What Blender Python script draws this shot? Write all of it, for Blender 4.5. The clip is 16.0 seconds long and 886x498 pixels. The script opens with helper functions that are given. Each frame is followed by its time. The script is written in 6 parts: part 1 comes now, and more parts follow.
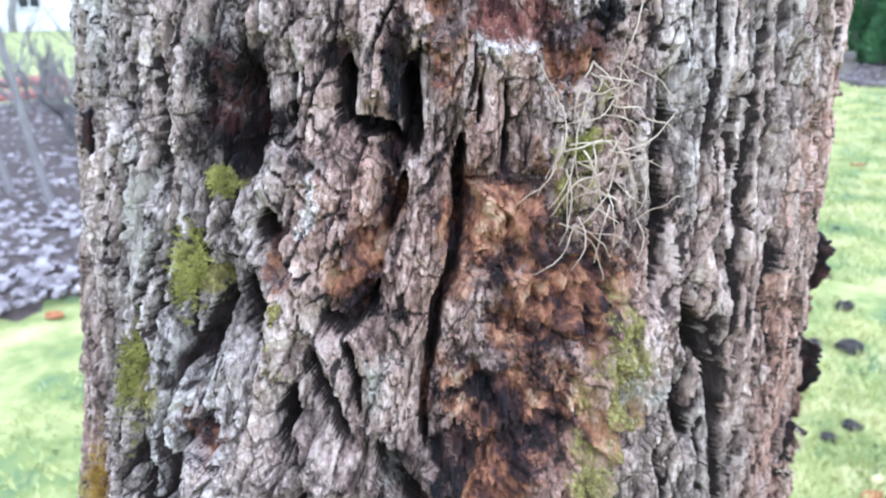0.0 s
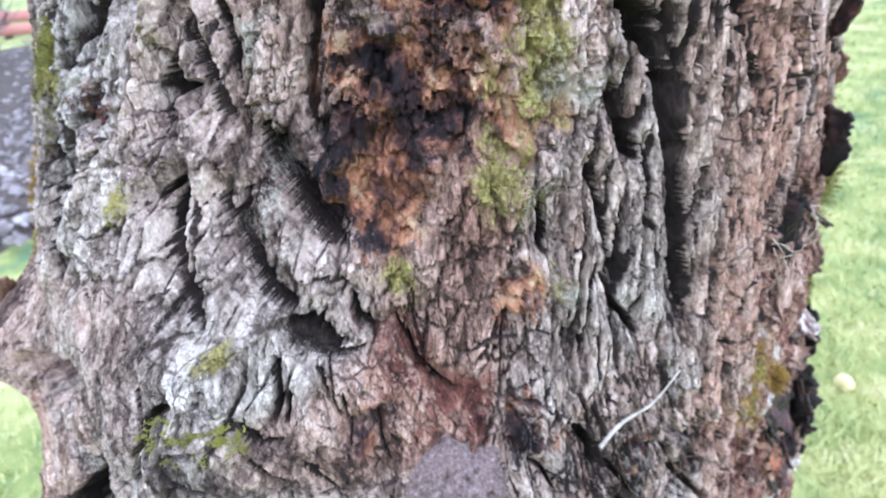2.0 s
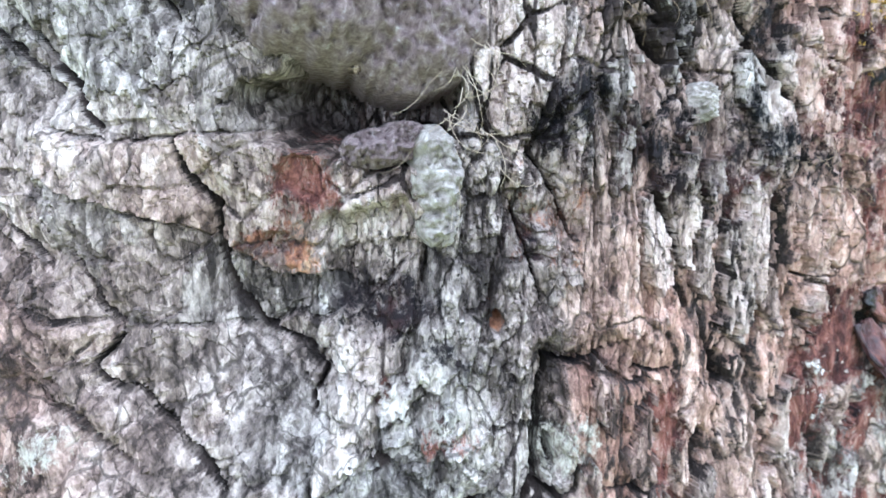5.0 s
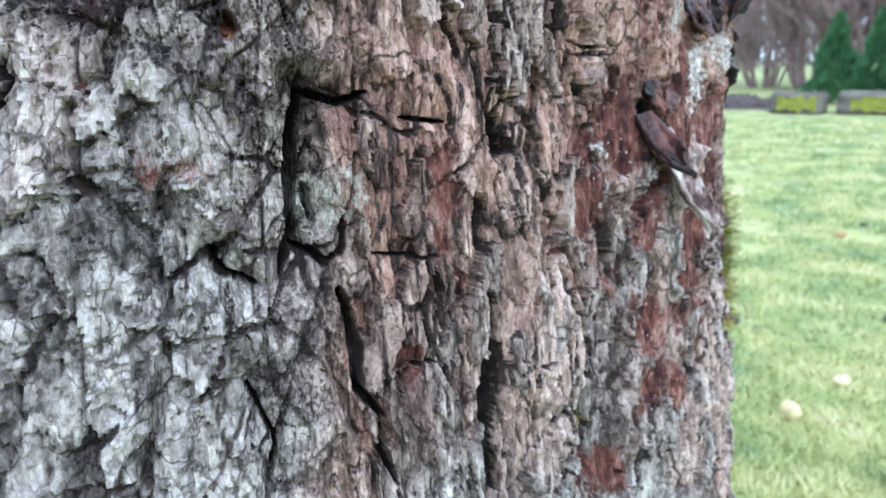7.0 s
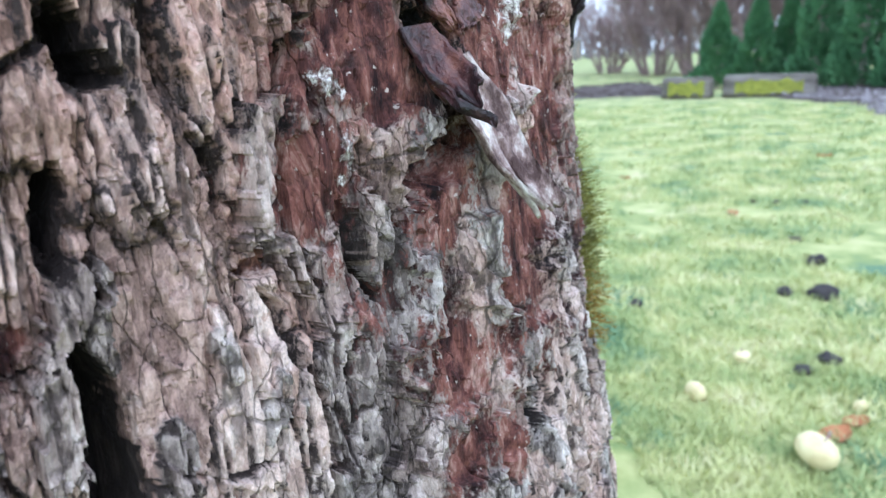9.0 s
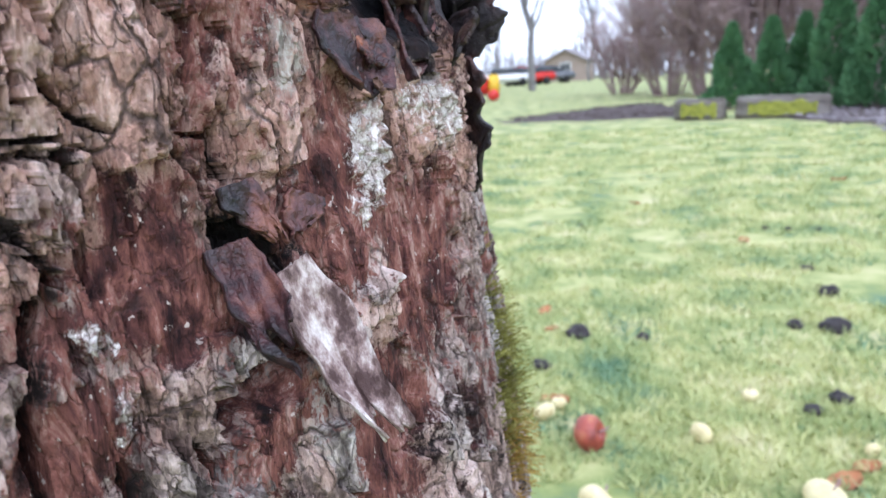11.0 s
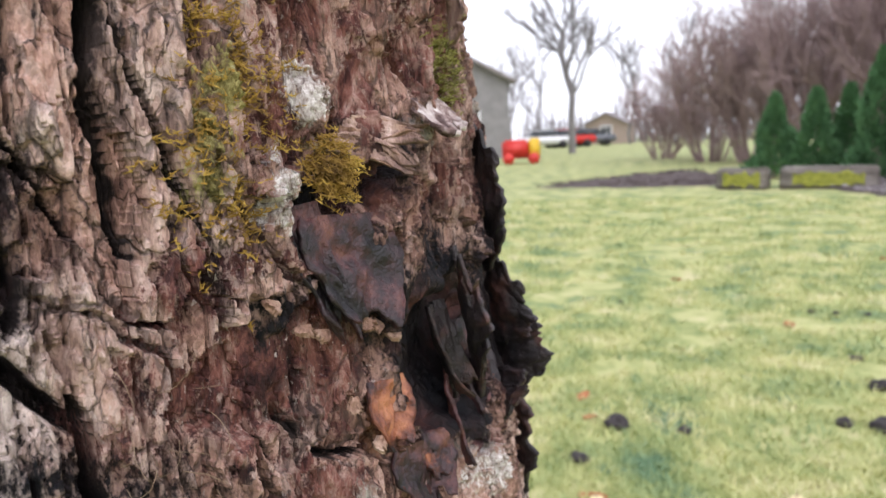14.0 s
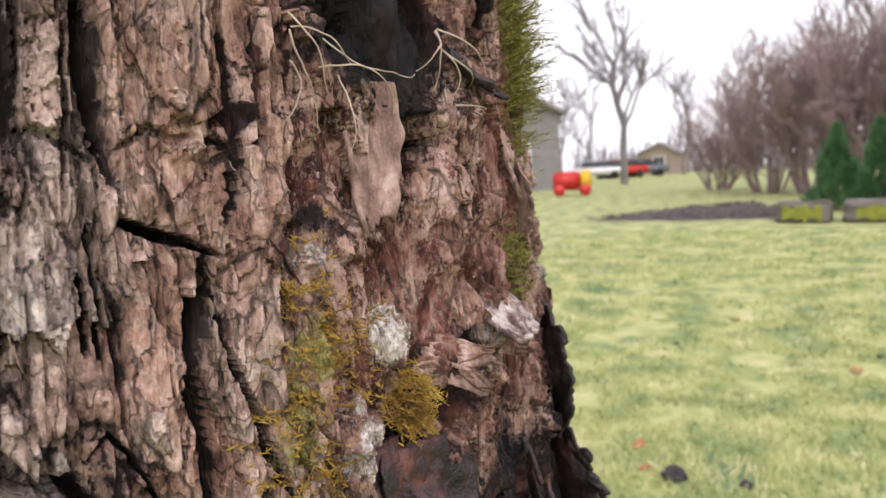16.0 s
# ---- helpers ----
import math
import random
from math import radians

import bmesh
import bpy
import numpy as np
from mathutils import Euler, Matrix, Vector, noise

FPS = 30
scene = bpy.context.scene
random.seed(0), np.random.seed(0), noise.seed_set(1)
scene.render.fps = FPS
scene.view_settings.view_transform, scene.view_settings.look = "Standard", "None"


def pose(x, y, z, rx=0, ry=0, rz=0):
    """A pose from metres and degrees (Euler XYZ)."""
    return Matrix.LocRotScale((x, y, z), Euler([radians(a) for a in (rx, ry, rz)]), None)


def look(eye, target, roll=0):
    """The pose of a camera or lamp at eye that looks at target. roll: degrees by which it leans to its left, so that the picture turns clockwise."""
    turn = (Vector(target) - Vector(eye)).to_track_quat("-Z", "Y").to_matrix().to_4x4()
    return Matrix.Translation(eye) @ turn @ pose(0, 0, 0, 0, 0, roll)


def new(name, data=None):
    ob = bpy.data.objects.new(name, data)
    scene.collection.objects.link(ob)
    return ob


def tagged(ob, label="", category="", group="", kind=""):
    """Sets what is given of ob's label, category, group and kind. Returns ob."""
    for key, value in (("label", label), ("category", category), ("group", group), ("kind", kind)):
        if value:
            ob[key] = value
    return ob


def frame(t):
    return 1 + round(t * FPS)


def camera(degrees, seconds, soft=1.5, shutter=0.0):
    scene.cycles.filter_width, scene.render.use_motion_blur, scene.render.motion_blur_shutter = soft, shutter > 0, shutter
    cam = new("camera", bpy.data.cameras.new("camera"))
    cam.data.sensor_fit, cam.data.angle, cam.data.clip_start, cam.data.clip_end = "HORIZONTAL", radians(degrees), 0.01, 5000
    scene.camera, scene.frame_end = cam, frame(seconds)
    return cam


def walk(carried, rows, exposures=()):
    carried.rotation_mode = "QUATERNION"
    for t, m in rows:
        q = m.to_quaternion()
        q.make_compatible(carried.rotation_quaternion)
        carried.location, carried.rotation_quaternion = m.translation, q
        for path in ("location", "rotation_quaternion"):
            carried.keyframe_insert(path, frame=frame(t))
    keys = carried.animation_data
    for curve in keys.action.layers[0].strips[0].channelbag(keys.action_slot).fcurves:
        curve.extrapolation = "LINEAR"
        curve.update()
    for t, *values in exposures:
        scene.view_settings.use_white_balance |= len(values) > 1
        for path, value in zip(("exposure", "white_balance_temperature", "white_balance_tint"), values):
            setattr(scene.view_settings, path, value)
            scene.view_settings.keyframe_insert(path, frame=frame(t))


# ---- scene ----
# ======== the camera and its walk ========
cam = camera(65.5, 16.0, 1.5)
cam.data.dof.use_dof, cam.data.dof.focus_distance, cam.data.dof.aperture_fstop = True, 0.135, 30.0
PATH = [
    (0, (0.2376, 0.2235, 1.1323), (-0.1629, 2.058, 0.4436), -1.42),
    (0.5, (0.253, 0.2247, 1.1058), (-0.25, 2.0122, 0.363), -2.47),
    (1, (0.2593, 0.2228, 1.0838), (-0.318, 1.966, 0.2913), -2.74),
    (1.5, (0.2727, 0.2268, 1.0679), (-0.3398, 1.9608, 0.2817), -3.29),
    (2, (0.3076, 0.2348, 1.0442), (-0.4077, 1.8936, 0.1859), -3.31),
    (2.5, (0.3272, 0.2382, 1.0234), (-0.5652, 1.7999, 0.1488), -2.6),
    (3, (0.3215, 0.2601, 0.9775), (-0.6334, 1.7887, 0.1106), -2.86),
    (3.5, (0.3151, 0.2621, 0.9292), (-0.6878, 1.8004, 0.1368), -2.9),
    (4, (0.3107, 0.2721, 0.8964), (-0.7634, 1.8167, 0.2179), -3.18),
    (4.5, (0.3203, 0.2698, 0.8519), (-0.7085, 1.8993, 0.3169), -1.31),
    (5, (0.3304, 0.2702, 0.8237), (-0.6545, 1.932, 0.3057), -1.89),
    (5.2, (0.3351, 0.2741, 0.81), (-0.626, 1.9469, 0.2829), -2.54),
    (7.3, (0.354, 0.288, 0.751), (-0.207, 2.135, 0.228), -1.6),
    (7.5, (0.362, 0.303, 0.747), (-0.188, 2.147, 0.204), -2.5),
    (8, (0.366, 0.338, 0.735), (-0.081, 2.208, 0.185), -2.8),
    (8.2, (0.367, 0.349, 0.731), (-0.038, 2.229, 0.18), -2.3),
    (10.3, (0.383, 0.403, 0.746), (0.042, 2.305, 0.231), -3),
    (10.5, (0.388, 0.407, 0.749), (0.016, 2.304, 0.233), -2.9),
    (11, (0.4, 0.411, 0.765), (-0.001, 2.312, 0.289), -3.2),
    (11.5, (0.394, 0.413, 0.783), (-0.058, 2.313, 0.35), -3.3),
    (12, (0.387, 0.408, 0.799), (-0.072, 2.312, 0.398), -2.8),
    (12.5, (0.391, 0.402, 0.82), (-0.085, 2.311, 0.463), -3.2),
    (13, (0.395, 0.4, 0.833), (-0.094, 2.308, 0.489), -3.6),
    (13.5, (0.399, 0.398, 0.839), (-0.105, 2.305, 0.51), -3.3),
    (14, (0.401, 0.402, 0.849), (-0.107, 2.312, 0.542), -2.4),
    (14.5, (0.399, 0.402, 0.856), (-0.093, 2.318, 0.563), -2.2),
    (15, (0.396, 0.399, 0.866), (-0.119, 2.311, 0.589), -1.9),
    (15.5, (0.401, 0.4, 0.879), (-0.195, 2.294, 0.64), -2.4),
    (16, (0.397, 0.402, 0.892), (-0.249, 2.283, 0.679), -2.7),
]
EXPOSURES = ((0, 1.1, 5150, 10), (2.5, 1.05, 5250, 10), (4, 1.2, 5300, 9.5), (4.5, 1.38, 5150, 6), (5, 1.50, 5050, 4), (7.5, 0.80, 5100, 5), (8.2, 0.82, 5050, 5), (10.5, 0.74, 5250, 14), (12, 0.68, 5750, 16.5), (14.5, 0.43, 6350, 18), (16, 0.38, 6600, 19))
walk(cam, [(t, look(eye, target, roll)) for t, eye, target, roll in PATH], EXPOSURES)

# ======== daylight: a white overcast sky and a weak, very soft sun behind it ========
world = bpy.data.worlds.new("overcast")
scene.world = world
world.use_nodes = True
wn = world.node_tree.nodes
sky = wn.new("ShaderNodeTexSky")
sky.sky_type, sky.sun_disc = "NISHITA", False
sky.sun_elevation, sky.sun_rotation = radians(50), radians(144)
sky.air_density, sky.dust_density, sky.ozone_density = 1.0, 6.0, 1.0
cloud = wn.new("ShaderNodeMix")
cloud.data_type = "RGBA"
cloud.inputs[0].default_value = 0.85
cloud.inputs[7].default_value = (9.3, 9.6, 10.0, 1)
world.node_tree.links.new(sky.outputs[0], cloud.inputs[6])
world.node_tree.links.new(cloud.outputs[2], wn["Background"].inputs[0])
wn["Background"].inputs[1].default_value = 0.13
sun = new("sun", bpy.data.lights.new("sun", "SUN"))
sun.data.energy, sun.data.angle, sun.data.color = 0.9, radians(60), (1.0, 0.98, 0.95)
sun.matrix_world = look((2.5, -3.4, 5), (0, 0, 0))


# ======== materials ========
def material(name, rough=0.8):
    m = bpy.data.materials.new(name)
    m.use_nodes = True
    b = m.node_tree.nodes["Principled BSDF"]
    b.inputs["Roughness"].default_value = rough
    return m, m.node_tree.nodes, m.node_tree.links, b


def ramp(nodes, links, fac, stops):
    r = nodes.new("ShaderNodeValToRGB")
    while len(r.color_ramp.elements) < len(stops):
        r.color_ramp.elements.new(0.5)
    for e, (p, c) in zip(r.color_ramp.elements, stops):
        e.position, e.color = p, (*c, 1)
    links.new(fac, r.inputs[0])
    return r.outputs[0]


def tex(nodes, links, scale, detail=6, rough=0.6, stretch=(1, 1, 1), distort=0.0):
    co = nodes.new("ShaderNodeTexCoord")
    mp = nodes.new("ShaderNodeMapping")
    mp.inputs["Scale"].default_value = stretch
    links.new(co.outputs["Object"], mp.inputs[0])
    n = nodes.new("ShaderNodeTexNoise")
    n.inputs["Scale"].default_value, n.inputs["Detail"].default_value = scale, detail
    n.inputs["Roughness"].default_value, n.inputs["Distortion"].default_value = rough, distort
    links.new(mp.outputs[0], n.inputs["Vector"])
    return n.outputs[0]


def mix(nodes, links, fac, a, b, mode="MIX"):
    m = nodes.new("ShaderNodeMix")
    m.data_type, m.blend_type = "RGBA", mode
    for sock, val in ((m.inputs[0], fac), (m.inputs[6], a), (m.inputs[7], b)):
        if isinstance(val, (int, float)):
            sock.default_value = val
        elif isinstance(val, tuple):
            sock.default_value = (*val, 1)
        else:
            links.new(val, sock)
    return m.outputs[2]


def math_node(nodes, links, op, a, b=0.0):
    m = nodes.new("ShaderNodeMath")
    m.operation = op
    for sock, val in ((m.inputs[0], a), (m.inputs[1], b)):
        if isinstance(val, (int, float)):
            sock.default_value = val
        else:
            links.new(val, sock)
    return m.outputs[0]


def bump(nodes, links, bsdf, height, strength, distance):
    b = nodes.new("ShaderNodeBump")
    b.inputs["Strength"].default_value, b.inputs["Distance"].default_value = strength, distance
    links.new(height, b.inputs["Height"])
    links.new(b.outputs[0], bsdf.inputs["Normal"])


def simple(name, stops, scale, rough=0.8, bump_d=0.002, stretch=(1, 1, 1), detail=6, strength=0.6):
    """A material of one substance: a colour ramp over noise, with fine relief."""
    m, n, l, b = material(name, rough)
    t = tex(n, l, scale, detail, 0.65, stretch)
    l.new(ramp(n, l, t, stops), b.inputs["Base Color"])
    bump(n, l, b, tex(n, l, scale * 3, 4, 0.7, stretch), strength, bump_d)
    return m


def flake_nodes(n, l, scale, stretch, warp):
    """Small scales: a random tone for each and a relief that steps at their edges."""
    co = n.new("ShaderNodeTexCoord")
    mp = n.new("ShaderNodeMapping")
    mp.inputs["Scale"].default_value = stretch
    l.new(co.outputs["Object"], mp.inputs[0])
    w = n.new("ShaderNodeTexNoise")
    w.inputs["Scale"].default_value, w.inputs["Detail"].default_value = scale * 0.8, 5
    l.new(mp.outputs[0], w.inputs["Vector"])
    add = n.new("ShaderNodeVectorMath")
    add.operation = "MULTIPLY_ADD"
    add.inputs[1].default_value = (warp / scale,) * 3
    l.new(w.outputs["Color"], add.inputs[0])
    l.new(mp.outputs[0], add.inputs[2])
    v = n.new("ShaderNodeTexVoronoi")
    v.inputs["Scale"].default_value = scale
    l.new(add.outputs[0], v.inputs["Vector"])
    sep = n.new("ShaderNodeSeparateColor")
    l.new(v.outputs["Color"], sep.inputs[0])
    tilt = math_node(n, l, "MULTIPLY", v.outputs["Distance"], 0.35)
    return sep.outputs[0], math_node(n, l, "SUBTRACT", sep.outputs[1], tilt)


def crack_nodes(n, l, scale, stretch, warp):
    """How far a place lies from the borders of uneven cells."""
    co = n.new("ShaderNodeTexCoord")
    mp = n.new("ShaderNodeMapping")
    mp.inputs["Scale"].default_value = stretch
    l.new(co.outputs["Object"], mp.inputs[0])
    w = n.new("ShaderNodeTexNoise")
    w.inputs["Scale"].default_value, w.inputs["Detail"].default_value = scale * 0.9, 6
    l.new(mp.outputs[0], w.inputs["Vector"])
    add = n.new("ShaderNodeVectorMath")
    add.operation = "MULTIPLY_ADD"
    add.inputs[1].default_value = (warp / scale,) * 3
    l.new(w.outputs["Color"], add.inputs[0])
    l.new(mp.outputs[0], add.inputs[2])
    v = n.new("ShaderNodeTexVoronoi")
    v.feature = "DISTANCE_TO_EDGE"
    v.inputs["Scale"].default_value = scale
    l.new(add.outputs[0], v.inputs["Vector"])
    return v.outputs["Distance"], scale


def bark_material():
    m, n, l, b = material("bark", 0.85)
    b.inputs["Specular IOR Level"].default_value = 0.2
    big = tex(n, l, 16, 5, 0.6, (1, 1, 0.6))
    mid = tex(n, l, 85, 9, 0.75, (1, 1, 0.6), 0.8)
    fine = tex(n, l, 600, 6, 0.8, (1, 1, 0.6), 0.5)
    tone_b, high_b = flake_nodes(n, l, 270, (1, 1, 0.55), 1.8)
    tone_c, high_c = flake_nodes(n, l, 620, (1, 1, 0.5), 1.6)
    v = math_node(n, l, "ADD", math_node(n, l, "MULTIPLY", mid, 0.34), 0.055)
    for src, k in ((attr(n, "tone"), 0.40), (tone_b, 0.12), (tone_c, 0.08), (math_node(n, l, "SUBTRACT", big, 0.5), 0.35)):
        v = math_node(n, l, "ADD", v, math_node(n, l, "MULTIPLY", src, k))
    grain = tex(n, l, 430, 5, 0.7, (1, 1, 0.22), 0.3)
    v = math_node(n, l, "ADD", v, math_node(n, l, "MULTIPLY", math_node(n, l, "SUBTRACT", grain, 0.5), 0.30))
    grey = ramp(n, l, v, ((0.31, (0.030, 0.025, 0.023)), (0.41, (0.16, 0.138, 0.128)), (0.54, (0.42, 0.38, 0.352)), (0.70, (0.66, 0.62, 0.59))))
    brown = ramp(n, l, v, ((0.31, (0.032, 0.018, 0.015)), (0.41, (0.165, 0.090, 0.070)), (0.54, (0.39, 0.235, 0.183)), (0.70, (0.58, 0.42, 0.36))))
    col = mix(n, l, attr(n, "warm"), grey, brown)
    blot = tex(n, l, 38, 6, 0.65, (1, 1, 0.7), 0.6)
    # hair cracks between small scales of crust
    w3, wide3 = crack_nodes(n, l, 52, (1, 1, 0.75), 1.3)
    w4, wide4 = crack_nodes(n, l, 150, (1, 1, 0.5), 1.6)
    line = math_node(n, l, "MINIMUM", ramp(n, l, w3, ((0.004, (0, 0, 0)), (0.035, (1, 1, 1)))), ramp(n, l, w4, ((0.0, (0.45, 0.45, 0.45)), (0.045, (1, 1, 1)))))
    line = math_node(n, l, "MAXIMUM", line, ramp(n, l, blot, ((0.42, (0, 0, 0)), (0.58, (1, 1, 1)))))
    col = mix(n, l, line, mix(n, l, 0.65, col, (0.035, 0.026, 0.024)), col)
    speck = ramp(n, l, fine, ((0.32, (0.45, 0.45, 0.45)), (0.5, (1, 1, 1)), (0.70, (1.55, 1.55, 1.55))))
    col = mix(n, l, 1.0, col, speck, "MULTIPLY")
    noise_ab = math_node(n, l, "ADD", math_node(n, l, "MULTIPLY", mid, 1.3), math_node(n, l, "MULTIPLY", blot, 1.7))
    ragged = math_node(n, l, "SUBTRACT", math_node(n, l, "ADD", noise_ab, math_node(n, l, "MULTIPLY", fine, 1.4)), 2.2)

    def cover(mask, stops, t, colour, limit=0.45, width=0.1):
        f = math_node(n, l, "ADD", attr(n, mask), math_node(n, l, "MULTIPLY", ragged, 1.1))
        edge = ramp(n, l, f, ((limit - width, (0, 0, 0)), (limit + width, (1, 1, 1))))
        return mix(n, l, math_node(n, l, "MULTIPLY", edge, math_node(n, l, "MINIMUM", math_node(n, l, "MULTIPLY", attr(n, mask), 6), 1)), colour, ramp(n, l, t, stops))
    # clefts painted darker as shade would, over the brown of inner bark
    col = cover("cork_shade", ((0.34, (0.008, 0.006, 0.006)), (0.5, (0.022, 0.016, 0.015)), (0.68, (0.085, 0.062, 0.056))), mid, col, 0.36, 0.16)
    woody = tex(n, l, 48, 10, 0.68, (1, 1, 0.75), 0.4)
    streak = tex(n, l, 130, 9, 0.75, (1, 1, 0.3), 0.6)
    col = cover("red", ((0.37, (0.014, 0.006, 0.007)), (0.46, (0.070, 0.026, 0.023)), (0.55, (0.20, 0.082, 0.064)), (0.66, (0.44, 0.29, 0.245))), streak, col)
    # crumbs of pale crust on the inner bark
    crumbs = ramp(n, l, tex(n, l, 560, 3, 0.6, (1, 1, 0.7)), ((0.655, (0, 0, 0)), (0.70, (1, 1, 1))))
    col = mix(n, l, math_node(n, l, "MULTIPLY", crumbs, math_node(n, l, "MINIMUM", attr(n, "red"), 0.85)), col, (0.60, 0.53, 0.48))
    col = cover("wood", ((0.39, (0.010, 0.009, 0.013)), (0.46, (0.050, 0.028, 0.030)), (0.51, (0.17, 0.075, 0.050)), (0.56, (0.38, 0.185, 0.105)), (0.62, (0.50, 0.35, 0.235)), (0.69, (0.66, 0.57, 0.44))), woody, col, 0.42, 0.12)
    col = cover("moss", ((0.35, (0.05, 0.042, 0.014)), (0.5, (0.22, 0.185, 0.06)), (0.65, (0.42, 0.39, 0.16))), fine, col, 0.66, 0.12)
    col = cover("lichen", ((0.35, (0.24, 0.215, 0.185)), (0.6, (0.48, 0.44, 0.385))), fine, col, 0.55, 0.15)
    col = cover("white", ((0.36, (0.14, 0.095, 0.085)), (0.48, (0.46, 0.40, 0.365)), (0.62, (0.80, 0.77, 0.735))), fine, col, 0.70, 0.14)
    col = cover("black", ((0.40, (0.004, 0.004, 0.006)), (0.52, (0.014, 0.009, 0.010)), (0.60, (0.045, 0.020, 0.019)), (0.72, (0.15, 0.055, 0.038))), woody, col, 0.42, 0.16)
    col = mix(n, l, line, mix(n, l, 0.45, col, (0.035, 0.026, 0.024)), col)
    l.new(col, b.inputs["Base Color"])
    r = mix(n, l, attr(n, "black"), (0.82, 0.82, 0.82), (0.5, 0.5, 0.5))
    l.new(r, b.inputs["Roughness"])
    h = mix(n, l, 0.45, high_b, high_c)
    h = mix(n, l, 0.25, h, fine)
    h = mix(n, l, 0.30, h, grain)
    h = mix(n, l, 0.22, h, line)
    bump(n, l, b, h, 1.0, 0.0030)
    return m


def attr(nodes, name):
    a = nodes.new("ShaderNodeAttribute")
    a.attribute_name = name
    return a.outputs["Fac"]


BARK = bark_material()
GRASS_SOIL = simple("lawn", ((0.34, (0.10, 0.17, 0.09)), (0.45, (0.21, 0.25, 0.08)), (0.55, (0.36, 0.37, 0.15)), (0.68, (0.48, 0.435, 0.245))), 3, 0.95, 0.01)
SOIL = simple("bed_soil", ((0.3, (0.03, 0.022, 0.02)), (0.6, (0.10, 0.075, 0.07)), (0.8, (0.2, 0.16, 0.15))), 25, 0.95, 0.02)
BLADE = simple("grass_blade", ((0.34, (0.15, 0.26, 0.14)), (0.44, (0.32, 0.385, 0.155)), (0.54, (0.51, 0.52, 0.225)), (0.66, (0.69, 0.64, 0.40))), 3.5, 0.7, 0.001)
MULCH = simple("mulch", ((0.3, (0.07, 0.06, 0.062)), (0.5, (0.24, 0.21, 0.22)), (0.7, (0.46, 0.43, 0.45))), 9, 0.9, 0.01)
TIMBER = simple("weathered_timber", ((0.3, (0.06, 0.05, 0.042)), (0.55, (0.18, 0.16, 0.14)), (0.75, (0.34, 0.32, 0.29))), 6, 0.9, 0.006, (0.3, 1, 1))
MOSSY = simple("bright_moss", ((0.3, (0.10, 0.11, 0.02)), (0.6, (0.32, 0.33, 0.05))), 40, 0.95, 0.004)
CONIFER = simple("conifer_leaf", ((0.3, (0.05, 0.13, 0.05)), (0.5, (0.085, 0.20, 0.08)), (0.75, (0.14, 0.27, 0.11))), 3, 0.7, 0.002)
TWIG = simple("twig_bark", ((0.3, (0.22, 0.15, 0.145)), (0.7, (0.42, 0.31, 0.30))), 4, 0.85, 0.002)
GREY_TWIG = simple("grey_twig", ((0.3, (0.13, 0.12, 0.12)), (0.7, (0.28, 0.265, 0.265))), 4, 0.85, 0.002)
FAR_WOOD = simple("far_wood", ((0.3, (0.17, 0.155, 0.16)), (0.7, (0.32, 0.30, 0.31))), 0.6, 0.95, 0.05, (1, 1, 0.3))
RED_PAINT = simple("red_paint", ((0.3, (0.50, 0.02, 0.015)), (0.7, (0.62, 0.045, 0.035))), 3, 0.45, 0.0005)
YELLOW_PAINT = simple("yellow_paint", ((0.3, (0.70, 0.42, 0.02)), (0.7, (0.78, 0.52, 0.05))), 3, 0.45, 0.0005)
WHITE_PAINT = simple("white_paint", ((0.3, (0.66, 0.66, 0.68)), (0.7, (0.78, 0.78, 0.79))), 3, 0.4, 0.0005)
DARK_PAINT = simple("dark_paint", ((0.3, (0.12, 0.13, 0.15)), (0.7, (0.17, 0.18, 0.20))), 3, 0.35, 0.0005)
GLASS_DARK = simple("car_glass", ((0.3, (0.02, 0.024, 0.028)), (0.7, (0.04, 0.045, 0.05))), 3, 0.08, 0.0001)
RUBBER = simple("rubber", ((0.3, (0.015, 0.015, 0.015)), (0.7, (0.03, 0.03, 0.03))), 30, 0.9, 0.001)
RENDER = simple("grey_render", ((0.3, (0.19, 0.185, 0.185)), (0.7, (0.27, 0.26, 0.26))), 2, 0.9, 0.004)
ROOF = simple("roof_sheet", ((0.3, (0.20, 0.18, 0.18)), (0.7, (0.30, 0.27, 0.27))), 2, 0.85, 0.01)
# brown lightened so the far hut carries haze in its colour
BROWN_BOARD = simple("brown_board", ((0.3, (0.30, 0.23, 0.19)), (0.7, (0.40, 0.32, 0.27))), 5, 0.85, 0.004)
APPLE_RED = simple("apple_red", ((0.3, (0.13, 0.025, 0.018)), (0.55, (0.32, 0.065, 0.04)), (0.75, (0.46, 0.22, 0.10))), 24, 0.4, 0.001)
APPLE_PALE = simple("apple_pale", ((0.3, (0.50, 0.40, 0.19)), (0.6, (0.72, 0.64, 0.36))), 20, 0.45, 0.001)
DRY_LEAF = simple("dry_leaf", ((0.3, (0.22, 0.08, 0.03)), (0.7, (0.50, 0.22, 0.10))), 40, 0.8, 0.001)
CLOD = simple("clod", ((0.3, (0.02, 0.018, 0.018)), (0.7, (0.06, 0.05, 0.05))), 60, 0.95, 0.004)
GRAINY = simple("grainy_growth", ((0.30, (0.085, 0.058, 0.058)), (0.44, (0.20, 0.143, 0.142)), (0.58, (0.29, 0.220, 0.220)), (0.70, (0.44, 0.38, 0.38)), (0.76, (0.74, 0.70, 0.70))), 620, 0.85, 0.0010, detail=6, strength=0.9)
PALE_GROWTH = simple("pale_growth", ((0.32, (0.18, 0.148, 0.132)), (0.5, (0.38, 0.33, 0.30)), (0.68, (0.60, 0.55, 0.51))), 300, 0.85, 0.0014, strength=1.0)
